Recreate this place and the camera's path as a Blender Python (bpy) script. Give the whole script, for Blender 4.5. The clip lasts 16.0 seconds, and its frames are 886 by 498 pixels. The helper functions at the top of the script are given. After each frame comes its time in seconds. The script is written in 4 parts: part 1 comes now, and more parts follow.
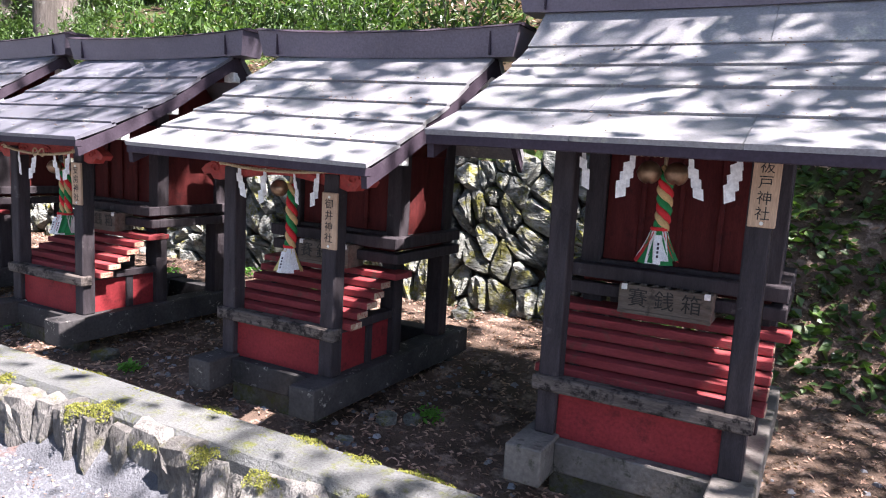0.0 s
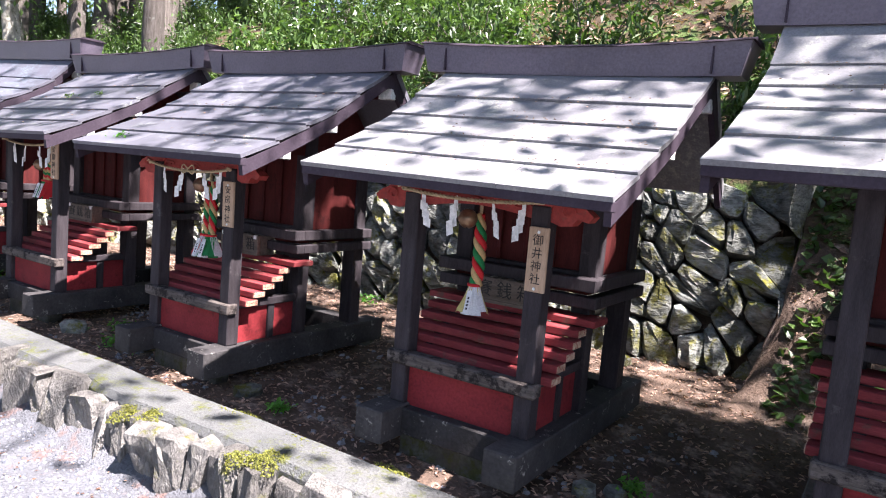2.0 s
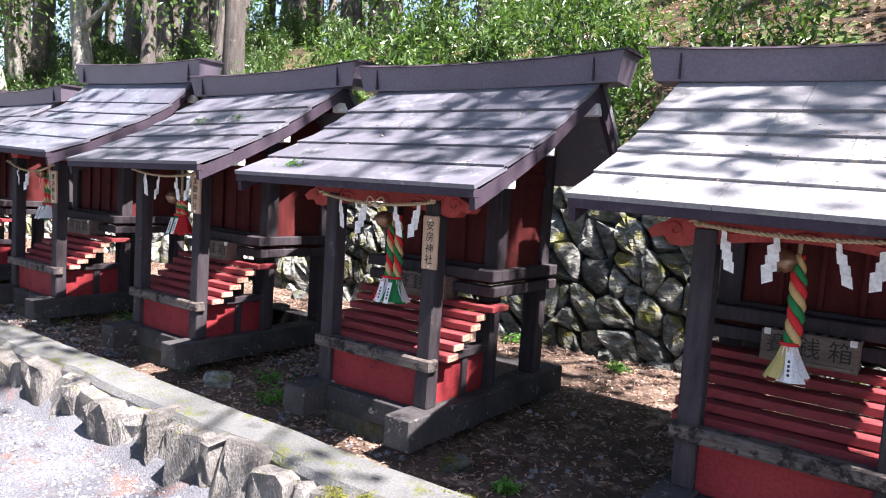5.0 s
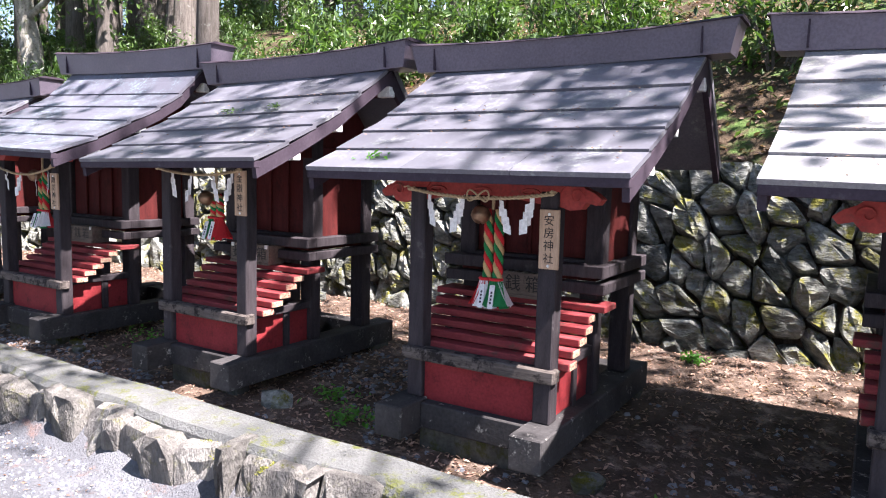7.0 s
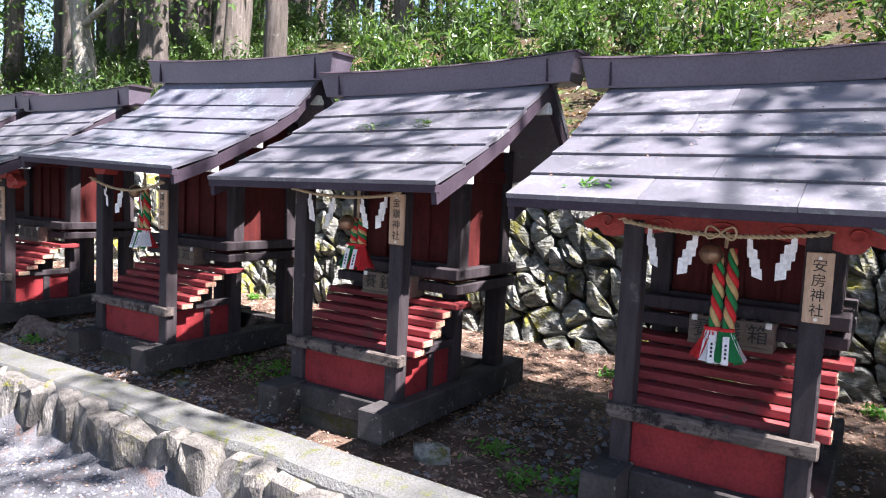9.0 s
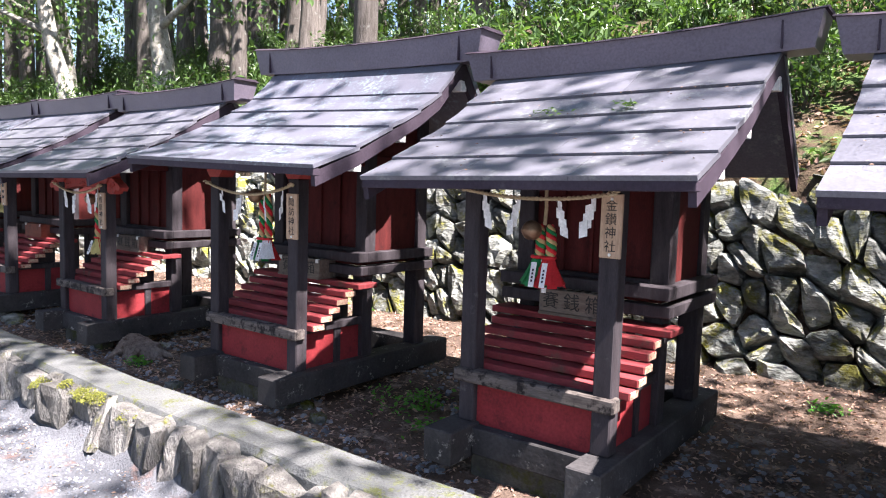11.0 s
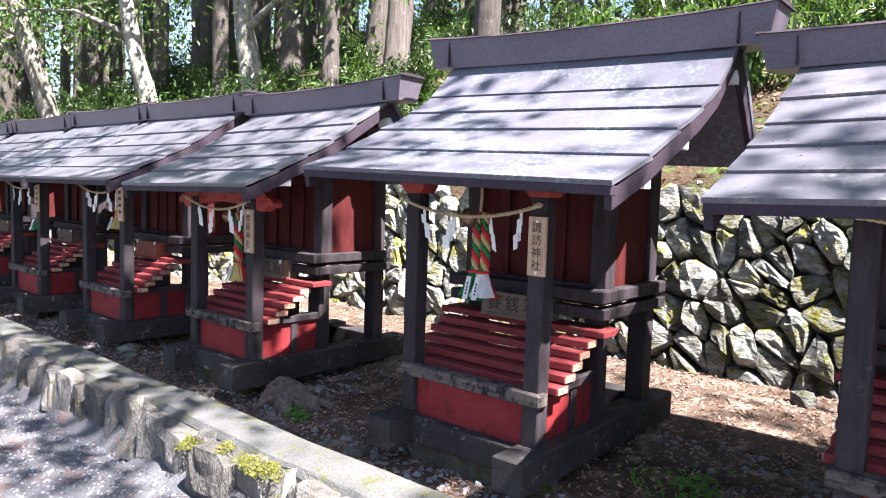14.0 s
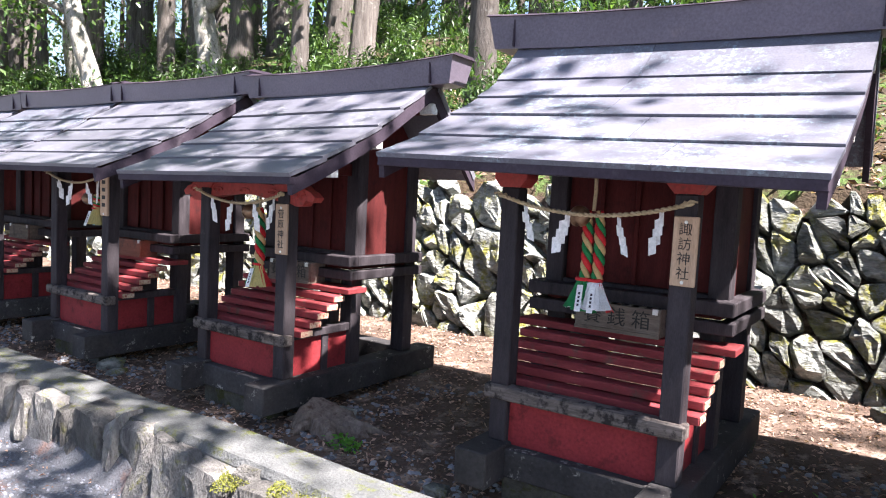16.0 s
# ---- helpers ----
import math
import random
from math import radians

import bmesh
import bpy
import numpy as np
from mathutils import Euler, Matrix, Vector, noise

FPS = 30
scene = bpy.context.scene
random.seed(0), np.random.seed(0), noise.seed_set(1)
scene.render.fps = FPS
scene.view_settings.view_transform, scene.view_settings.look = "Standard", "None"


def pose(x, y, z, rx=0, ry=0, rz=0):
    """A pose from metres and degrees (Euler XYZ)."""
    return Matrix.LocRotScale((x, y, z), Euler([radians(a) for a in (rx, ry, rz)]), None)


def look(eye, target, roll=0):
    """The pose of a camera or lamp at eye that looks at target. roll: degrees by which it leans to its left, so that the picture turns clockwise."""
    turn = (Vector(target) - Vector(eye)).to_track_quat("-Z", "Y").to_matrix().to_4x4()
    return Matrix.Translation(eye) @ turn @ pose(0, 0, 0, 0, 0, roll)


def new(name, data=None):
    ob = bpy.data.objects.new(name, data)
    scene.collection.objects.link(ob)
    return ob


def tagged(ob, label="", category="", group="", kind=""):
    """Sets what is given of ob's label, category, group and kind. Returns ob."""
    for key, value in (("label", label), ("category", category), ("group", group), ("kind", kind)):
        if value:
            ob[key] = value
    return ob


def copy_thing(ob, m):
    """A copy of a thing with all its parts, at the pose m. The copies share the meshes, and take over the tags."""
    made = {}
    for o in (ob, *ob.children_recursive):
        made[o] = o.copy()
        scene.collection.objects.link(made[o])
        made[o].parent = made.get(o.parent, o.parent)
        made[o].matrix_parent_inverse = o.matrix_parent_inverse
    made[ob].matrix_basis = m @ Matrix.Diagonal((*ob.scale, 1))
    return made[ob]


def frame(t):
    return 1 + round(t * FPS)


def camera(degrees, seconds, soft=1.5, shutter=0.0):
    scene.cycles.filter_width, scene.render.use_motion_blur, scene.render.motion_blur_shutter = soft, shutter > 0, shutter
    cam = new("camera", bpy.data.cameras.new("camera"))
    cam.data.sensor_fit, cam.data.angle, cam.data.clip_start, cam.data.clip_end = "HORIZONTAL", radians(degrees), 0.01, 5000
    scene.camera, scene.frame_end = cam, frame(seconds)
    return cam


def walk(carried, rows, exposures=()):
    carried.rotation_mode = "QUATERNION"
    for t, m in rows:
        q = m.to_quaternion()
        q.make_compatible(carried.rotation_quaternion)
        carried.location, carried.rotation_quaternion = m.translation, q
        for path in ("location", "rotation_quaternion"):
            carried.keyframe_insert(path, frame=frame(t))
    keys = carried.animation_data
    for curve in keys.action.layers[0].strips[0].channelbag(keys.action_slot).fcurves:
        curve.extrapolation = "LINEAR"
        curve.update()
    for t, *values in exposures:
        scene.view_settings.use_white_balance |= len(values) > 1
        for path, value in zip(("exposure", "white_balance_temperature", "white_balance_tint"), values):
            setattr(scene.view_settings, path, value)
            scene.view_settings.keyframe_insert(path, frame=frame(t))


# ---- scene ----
cam = camera(65.0, 16.0, soft=1.1)
PATH = [
    # seconds, place, turn
    (0.0, 0.082, -0.075, 1.329, 82.25, -3.2, 29.19),
    (0.5, -0.097, -0.146, 1.317, 82.96, -1.43, 28.75),
    (1.0, -0.295, -0.108, 1.314, 82.59, -2.33, 29.09),
    (1.5, -0.543, -0.002, 1.315, 83.22, -3.65, 32.52),
    (2.0, -0.72, -0.043, 1.31, 83.7, -4.84, 33.94),
    (2.5, -0.913, -0.136, 1.313, 84.04, -1.03, 31.92),
    (3.0, -1.107, -0.135, 1.31, 83.64, -2.5, 32.92),
    (3.5, -1.352, -0.044, 1.314, 85.09, -2.17, 36.77),
    (4.0, -1.519, -0.08, 1.304, 85.5, -3.67, 38.09),
    (6.5, -2.483, -0.115, 1.288, 84.04, -2.37, 32.18),
    (7.0, -2.685, -0.193, 1.291, 83.91, -1.53, 31.9),
    (7.5, -2.916, -0.147, 1.279, 83.49, -2.18, 33.59),
    (8.0, -3.159, -0.09, 1.314, 83.81, -3.76, 35.24),
    (8.5, -3.398, -0.165, 1.31, 85.15, -2.42, 33.88),
    (9.0, -3.626, -0.257, 1.317, 85.1, -2.7, 32.98),
    (9.5, -3.848, -0.172, 1.294, 84.59, -2.64, 34.51),
    (12.0, -4.998, -0.036, 1.288, 85.33, -2.41, 38.43),
    (12.5, -5.185, -0.062, 1.276, 85.45, -3.25, 39.22),
    (13.0, -5.419, -0.12, 1.293, 85.08, -0.7, 36.35),
    (13.5, -5.665, -0.077, 1.296, 84.41, -1.15, 37.1),
    (14.0, -5.942, 0.021, 1.318, 85.34, -1.89, 40.43),
    (14.5, -6.175, -0.058, 1.292, 85.61, -3.32, 40.36),
    (15.0, -6.417, -0.155, 1.291, 84.88, -1.27, 38.78),
    (15.5, -6.621, -0.142, 1.269, 84.71, -1.22, 38.25),
    (16.0, -6.831, -0.039, 1.258, 85.66, -2.91, 34.58),
]
walk(cam, [(t, pose(x, y, z, rx, ry, rz)) for t, x, y, z, rx, ry, rz in PATH], exposures=[(0.0, 2.68, 6350, 21), (8.0, 2.68, 6350, 20), (16.0, 2.88, 6350, 18)])

# ---- world, sun ----
SUN_EL, SUN_AZ = 57.5, -4.0          # degrees; azimuth counted from +x towards +y
world = bpy.data.worlds.new("world")
scene.world = world
world.use_nodes = True
wt = world.node_tree
sky = wt.nodes.new("ShaderNodeTexSky")
sky.sky_type, sky.sun_disc = "NISHITA", False
sky.sun_elevation, sky.sun_rotation = radians(SUN_EL), radians(90 - SUN_AZ)
wt.links.new(sky.outputs[0], wt.nodes["Background"].inputs[0])
wt.nodes["Background"].inputs[1].default_value = 0.05
sun = new("sun", bpy.data.lights.new("sun", "SUN"))
sun.data.energy, sun.data.angle, sun.data.color = 5.0, radians(0.53), (1.0, 0.95, 0.88)
sun.matrix_world = look((20 * math.cos(radians(SUN_EL)) * math.cos(radians(SUN_AZ)), 20 * math.cos(radians(SUN_EL)) * math.sin(radians(SUN_AZ)), 20 * math.sin(radians(SUN_EL))), (0, 0, 0))


# ---- materials ----
def mat(name, rough=0.7, metal=0.0, spec=0.4):
    m = bpy.data.materials.new(name)
    m.use_nodes = True
    b = m.node_tree.nodes["Principled BSDF"]
    b.inputs["Roughness"].default_value, b.inputs["Metallic"].default_value = rough, metal
    b.inputs["Specular IOR Level"].default_value = spec
    return m, m.node_tree, b


def node(nt, kind, **values):
    n = nt.nodes.new(kind)
    for k, v in values.items():
        n.inputs[k.replace("_", " ")].default_value = v
    return n


def coords(nt, stretch=(1, 1, 1)):
    geo = nt.nodes.new("ShaderNodeNewGeometry")
    mp = nt.nodes.new("ShaderNodeMapping")
    mp.inputs["Scale"].default_value = stretch
    nt.links.new(geo.outputs["Position"], mp.inputs["Vector"])
    return mp.outputs[0]


def noise_ramp(nt, vec, scale, stops, detail=6.0, rough=0.6):
    n = node(nt, "ShaderNodeTexNoise", Scale=scale, Detail=detail, Roughness=rough)
    nt.links.new(vec, n.inputs["Vector"])
    r = nt.nodes.new("ShaderNodeValToRGB")
    el = r.color_ramp.elements
    while len(el) < len(stops):
        el.new(0.5)
    for e, (p, c) in zip(el, stops):
        e.position, e.color = p, (*c, 1) if len(c) == 3 else c
    nt.links.new(n.outputs["Fac"], r.inputs["Fac"])
    return r.outputs[0], n.outputs["Fac"]


def mix(nt, fac, a, b, mode="MIX"):
    m = nt.nodes.new("ShaderNodeMix")
    m.data_type, m.blend_type = "RGBA", mode
    for sock, v in ((m.inputs[0], fac), (m.inputs[6], a), (m.inputs[7], b)):
        if isinstance(v, bpy.types.NodeSocket):
            nt.links.new(v, sock)
        elif isinstance(v, (int, float)):
            sock.default_value = v
        else:
            sock.default_value = (*v, 1)
    return m.outputs[2]


def bump(nt, b, height, strength=0.3, dist=0.01):
    n = node(nt, "ShaderNodeBump", Strength=strength, Distance=dist)
    nt.links.new(height, n.inputs["Height"])
    nt.links.new(n.outputs[0], b.inputs["Normal"])


def surface(name, lo, hi, patch, scale=6.0, grain=60.0, cover=(0.56, 0.66), rough=0.7, spec=0.4, stretch=(1, 1, 1), strength=0.3, dist=0.006, vary=0.0, up=False, fine=0.0):
    """A two-scale surface: a broad change from lo to hi, patches of a third colour (stain, lichen, moss), fine grain in relief."""
    m, nt, b = mat(name, rough, 0.0, spec)
    v = coords(nt, stretch)
    c, _ = noise_ramp(nt, v, scale, [(0.3, lo), (0.7, hi)])
    _, g = noise_ramp(nt, v, grain, [(0, (0, 0, 0)), (1, (1, 1, 1))])
    k, _ = noise_ramp(nt, coords(nt), scale * 2.3, [(cover[0], (0, 0, 0)), (cover[1], (1, 1, 1))], 8.0, 0.7)
    if fine:
        k2, _ = noise_ramp(nt, coords(nt), fine, [(0.50, (0, 0, 0)), (0.58, (1, 1, 1))], 8.0, 0.75)
        k = mix(nt, 1.0, k, k2, "MULTIPLY")
    if up:
        geo = nt.nodes.new("ShaderNodeNewGeometry")
        sep = nt.nodes.new("ShaderNodeSeparateXYZ")
        nt.links.new(geo.outputs["Normal"], sep.inputs[0])
        mr = node(nt, "ShaderNodeMapRange")
        mr.inputs[1].default_value, mr.inputs[2].default_value = -0.45, 0.45
        nt.links.new(sep.outputs[2], mr.inputs[0])
        k = mix(nt, 1.0, k, mr.outputs[0], "MULTIPLY")
    c = mix(nt, k, c, patch)
    gr, _ = noise_ramp(nt, v, grain, [(0.3, (0.72, 0.72, 0.72)), (0.7, (1.15, 1.15, 1.15))])
    c = mix(nt, 1.0, c, gr, "MULTIPLY")
    if vary:
        oi = nt.nodes.new("ShaderNodeObjectInfo")
        mr = node(nt, "ShaderNodeMapRange")
        mr.inputs[3].default_value, mr.inputs[4].default_value = 1 - vary, 1 + vary
        nt.links.new(oi.outputs["Random"], mr.inputs[0])
        c = mix(nt, 1.0, c, mr.outputs[0], "MULTIPLY")
    nt.links.new(c, b.inputs["Base Color"])
    rr = node(nt, "ShaderNodeMapRange")
    rr.inputs[3].default_value, rr.inputs[4].default_value = max(0.05, rough - 0.12), min(1, rough + 0.12)
    nt.links.new(g, rr.inputs[0])
    nt.links.new(rr.outputs[0], b.inputs["Roughness"])
    bump(nt, b, g, strength, dist)
    return m


def leafy(name, lo, hi, through_it=0.45, rough=0.5):
    m, nt, b = mat(name, rough, 0.0, 0.5)
    geo = nt.nodes.new("ShaderNodeNewGeometry")
    r = nt.nodes.new("ShaderNodeValToRGB")
    r.color_ramp.elements[0].color, r.color_ramp.elements[1].color = (*lo, 1), (*hi, 1)
    nt.links.new(geo.outputs["Random Per Island"], r.inputs["Fac"])
    nt.links.new(r.outputs[0], b.inputs["Base Color"])
    tr = nt.nodes.new("ShaderNodeBsdfTranslucent")
    nt.links.new(mix(nt, 1.0, r.outputs[0], (1.5, 1.7, 0.7), "MULTIPLY"), tr.inputs[0])
    ms = nt.nodes.new("ShaderNodeMixShader")
    ms.inputs[0].default_value = through_it
    out = nt.nodes["Material Output"]
    nt.links.new(b.outputs[0], ms.inputs[1])
    nt.links.new(tr.outputs[0], ms.inputs[2])
    nt.links.new(ms.outputs[0], out.inputs[0])
    return m


ROOF_PALE = surface("weathered_roof_sheet", (0.15, 0.15, 0.165), (0.24, 0.24, 0.25), (0.34, 0.35, 0.30), 1.4, 90, (0.5, 0.66), 0.5, 0.5, (1, 1, 1), 0.12, 0.003, 0.12, False, 24.0)
ROOF_DARK = surface("painted_roof_sheet", (0.085, 0.085, 0.105), (0.135, 0.135, 0.16), (0.24, 0.26, 0.25), 1.6, 90, (0.5, 0.66), 0.42, 0.5, (1, 1, 1), 0.12, 0.003, 0.12, False, 30.0)
ROOF_BLUE = surface("flaking_roof_sheet", (0.08, 0.08, 0.10), (0.12, 0.12, 0.15), (0.20, 0.26, 0.30), 1.1, 120, (0.46, 0.62), 0.45, 0.5, (1, 1, 1), 0.15, 0.003, 0.1, False, 38.0)
RIDGE = surface("ridge_sheet", (0.09, 0.078, 0.105), (0.135, 0.115, 0.15), (0.15, 0.12, 0.14), 2.0, 80, (0.6, 0.75), 0.4, 0.5, (1, 1, 1), 0.1, 0.002)
EDGE = surface("dark_edge_sheet", (0.03, 0.022, 0.032), (0.052, 0.040, 0.054), (0.08, 0.07, 0.08), 4, 90, (0.6, 0.75), 0.65, 0.15, (1, 1, 1), 0.1, 0.002)
BLACK = surface("black_stained_wood", (0.026, 0.022, 0.025), (0.052, 0.045, 0.050), (0.11, 0.10, 0.10), 5, 60, (0.62, 0.78), 0.7, 0.1, (6, 6, 1), 0.25, 0.003, 0.12)
GREY = surface("worn_grey_wood", (0.06, 0.05, 0.046), (0.15, 0.13, 0.118), (0.022, 0.019, 0.019), 8, 40, (0.5, 0.6), 0.85, 0.1, (1, 8, 8), 0.5, 0.004, 0.12)
SILLW = surface("sill_wood", (0.027, 0.026, 0.027), (0.058, 0.055, 0.056), (0.28, 0.27, 0.25), 5, 60, (0.57, 0.64), 0.8, 0.1, (1, 1, 1), 0.4, 0.004, 0.15, False, 30.0)
SILLW_OLD = surface("weathered_sill_wood", (0.07, 0.065, 0.06), (0.14, 0.13, 0.12), (0.03, 0.032, 0.022), 7, 60, (0.55, 0.66), 0.8, 0.3, (1, 1, 1), 0.5, 0.004, 0.15)
RED = surface("red_painted_panel", (0.17, 0.019, 0.023), (0.24, 0.030, 0.034), (0.11, 0.016, 0.018), 4, 70, (0.55, 0.68), 0.7, 0.15, (1, 1, 1), 0.15, 0.003)
PLANK = surface("red_step_paint", (0.17, 0.026, 0.030), (0.26, 0.050, 0.054), (0.13, 0.06, 0.05), 5, 50, (0.55, 0.66), 0.75, 0.15, (1, 6, 6), 0.3, 0.003, 0.1)
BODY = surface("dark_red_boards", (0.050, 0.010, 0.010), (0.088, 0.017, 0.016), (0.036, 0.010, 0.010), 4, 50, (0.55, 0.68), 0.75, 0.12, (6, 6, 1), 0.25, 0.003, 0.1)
BEAM = surface("faded_red_carving", (0.26, 0.03, 0.026), (0.36, 0.055, 0.045), (0.17, 0.06, 0.045), 9, 60, (0.56, 0.68), 0.65, 0.3, (1, 1, 1), 0.3, 0.004)
TAN = surface("bare_wood_sign", (0.36, 0.24, 0.16), (0.50, 0.35, 0.24), (0.30, 0.19, 0.12), 7, 40, (0.6, 0.72), 0.7, 0.3, (10, 10, 1), 0.2, 0.002, 0.12)
BOXW = surface("old_box_wood", (0.09, 0.07, 0.055), (0.17, 0.14, 0.115), (0.055, 0.045, 0.04), 6, 40, (0.56, 0.68), 0.8, 0.3, (1, 8, 8), 0.4, 0.003, 0.15)
BOXRED = surface("red_box_wood", (0.16, 0.06, 0.04), (0.24, 0.09, 0.06), (0.09, 0.05, 0.04), 6, 40, (0.56, 0.68), 0.8, 0.3, (1, 8, 8), 0.4, 0.003)
INK = surface("ink", (0.012, 0.011, 0.011), (0.02, 0.019, 0.018), (0.03, 0.03, 0.03), 9, 60, rough=0.7)
WHITE = surface("white_paper", (0.74, 0.74, 0.74), (0.82, 0.82, 0.82), (0.70, 0.70, 0.70), 9, 60, rough=0.85, strength=0.1)
CAP = surface("white_painted_end", (0.70, 0.70, 0.66), (0.80, 0.80, 0.76), (0.40, 0.38, 0.34), 20, 60, (0.6, 0.7), 0.8)
TREADEND = surface("worn_tread_end", (0.30, 0.14, 0.10), (0.52, 0.42, 0.30), (0.25, 0.04, 0.03), 30, 90, (0.52, 0.6), 0.8)
PLINTH = surface("mossy_plinth", (0.035, 0.033, 0.028), (0.09, 0.086, 0.075), (0.045, 0.048, 0.015), 6, 60, (0.5, 0.62), 0.9, 0.2, (1, 1, 1), 0.8, 0.008)
STRAW = surface("straw_rope", (0.38, 0.29, 0.17), (0.52, 0.41, 0.26), (0.28, 0.20, 0.12), 30, 160, rough=0.9, strength=0.6)
BRONZE, _nt, _b = mat("bronze_bell", 0.4, 0.7)
_c, _f = noise_ramp(_nt, coords(_nt), 25, [(0.3, (0.16, 0.09, 0.06)), (0.7, (0.36, 0.24, 0.15))])
_nt.links.new(_c, _b.inputs["Base Color"])
CLOTH = {}
for _n, _c0 in (("red", (0.60, 0.025, 0.03)), ("green", (0.01, 0.20, 0.06)), ("gold", (0.55, 0.38, 0.17)), ("white", (0.78, 0.78, 0.78)), ("yellow", (0.62, 0.52, 0.20)), ("blue", (0.35, 0.66, 0.80))):
    CLOTH[_n] = surface(_n + "_cloth", tuple(0.85 * q for q in _c0), _c0, tuple(0.75 * q for q in _c0), 20, 200, rough=0.85, strength=0.4, dist=0.002)
STONE = surface("grey_green_wall_stone", (0.05, 0.056, 0.05), (0.31, 0.32, 0.295), (0.13, 0.125, 0.022), 8, 22, (0.32, 0.44), 0.95, 0.12, (1, 1, 2.2), 1.0, 0.04, 0.45, True, 5.0)
KERBSTONE = surface("slaty_kerb_stone", (0.085, 0.08, 0.078), (0.27, 0.26, 0.24), (0.14, 0.14, 0.035), 4, 34, (0.52, 0.62), 0.95, 0.15, (2.5, 2.5, 1), 1.0, 0.03, 0.35, True, 12.0)
CONCRETE = surface("kerb_concrete", (0.062, 0.067, 0.068), (0.145, 0.148, 0.146), (0.09, 0.10, 0.025), 1.8, 70, (0.46, 0.58), 0.9, 0.3, (1, 1, 1), 1.0, 0.015, 0.0, False, 16.0)
GRAVEL = surface("gravel_path_ground", (0.065, 0.068, 0.078), (0.15, 0.155, 0.17), (0.16, 0.10, 0.085), 1.6, 70, (0.55, 0.66), 0.9, 0.3, (1, 1, 1), 1.0, 0.02)
SOIL = surface("leaf_littered_soil", (0.045, 0.030, 0.022), (0.15, 0.105, 0.08), (0.28, 0.21, 0.17), 3.0, 55, (0.52, 0.64), 0.95, 0.2, (1, 1, 1), 1.0, 0.02)
SLOPE = surface("forest_slope_ground", (0.03, 0.022, 0.014), (0.085, 0.058, 0.036), (0.07, 0.12, 0.03), 1.2, 30, (0.50, 0.60), 0.95, 0.2, (1, 1, 1), 1.0, 0.03)
BARK = surface("cedar_bark", (0.075, 0.064, 0.056), (0.18, 0.16, 0.145), (0.26, 0.27, 0.245), 4, 24, (0.60, 0.72), 0.95, 0.2, (6, 6, 0.7), 1.0, 0.03, 0.25)
BARK_PALE = surface("lichened_bark", (0.16, 0.145, 0.12), (0.40, 0.39, 0.35), (0.06, 0.07, 0.03), 5, 30, (0.55, 0.66), 0.95, 0.2, (2, 2, 1), 1.0, 0.03, 0.2)
STUMPW = surface("stump_wood", (0.10, 0.075, 0.06), (0.22, 0.18, 0.155), (0.07, 0.04, 0.03), 9, 40, (0.55, 0.66), 0.9, 0.2, (3, 3, 1), 0.9, 0.01)
LEAF = leafy("broad_leaves", (0.018, 0.045, 0.012), (0.07, 0.125, 0.03), 0.3, 0.4)
LEAF_PALE = leafy("sunlit_bush_leaves", (0.03, 0.068, 0.02), (0.10, 0.165, 0.05), 0.35, 0.35)
NEEDLE = leafy("conifer_needles", (0.018, 0.042, 0.014), (0.05, 0.10, 0.03))
FERN = leafy("bright_weed_leaves", (0.05, 0.16, 0.02), (0.10, 0.26, 0.04))
MOSS = leafy("yellow_green_moss", (0.08, 0.09, 0.012), (0.20, 0.20, 0.035), 0.15, 0.9)
LITTER = leafy("dry_leaves", (0.08, 0.04, 0.028), (0.44, 0.29, 0.22), 0.1, 0.9)
CHIPS = leafy("grey_stone_chips", (0.07, 0.075, 0.085), (0.24, 0.245, 0.26), 0.0, 0.9)
PALECHIPS = leafy("pale_gravel_chips", (0.06, 0.068, 0.085), (0.24, 0.25, 0.28), 0.0, 0.9)


# ---- mesh helpers ----
def link(name, me, material, parent=None, label=""):
    me.materials.clear()
    me.materials.append(material)
    ob = new(name, me)
    if parent:
        ob.parent = parent
    return tagged(ob, label)


def part(name, bm, material, parent=None, label="", smooth=False):
    me = bpy.data.meshes.new(name)
    bm.normal_update()
    bm.to_mesh(me)
    bm.free()
    if smooth:
        me.polygons.foreach_set("use_smooth", [True] * len(me.polygons))
    return link(name, me, material, parent, label)


def box(x0, x1, y0, y1, z0, z1, bev=0.004, bm=None):
    bm = bm or bmesh.new()
    r = bmesh.ops.create_cube(bm, size=1, matrix=Matrix.LocRotScale(((x0 + x1) / 2, (y0 + y1) / 2, (z0 + z1) / 2), None, (x1 - x0, y1 - y0, z1 - z0)))
    if bev:
        es = {e for v in r["verts"] for e in v.link_edges}
        bmesh.ops.bevel(bm, geom=list(es), offset=bev, segments=1, affect="EDGES")
    return bm


def prism(pts, a0, a1, axis="x", bm=None):
    """A polygon drawn in the plane across an axis, drawn out from a0 to a1."""
    bm = bm or bmesh.new()
    put = {"x": lambda a, p: (a, p[0], p[1]), "y": lambda a, p: (p[0], a, p[1]), "z": lambda a, p: (p[0], p[1], a)}[axis]
    lo = [bm.verts.new(put(a0, p)) for p in pts]
    hi = [bm.verts.new(put(a1, p)) for p in pts]
    n = len(pts)
    bm.faces.new(lo)
    bm.faces.new(hi[::-1])
    for i in range(n):
        bm.faces.new((lo[(i + 1) % n], lo[i], hi[i], hi[(i + 1) % n]))
    bmesh.ops.recalc_face_normals(bm, faces=bm.faces)
    return bm


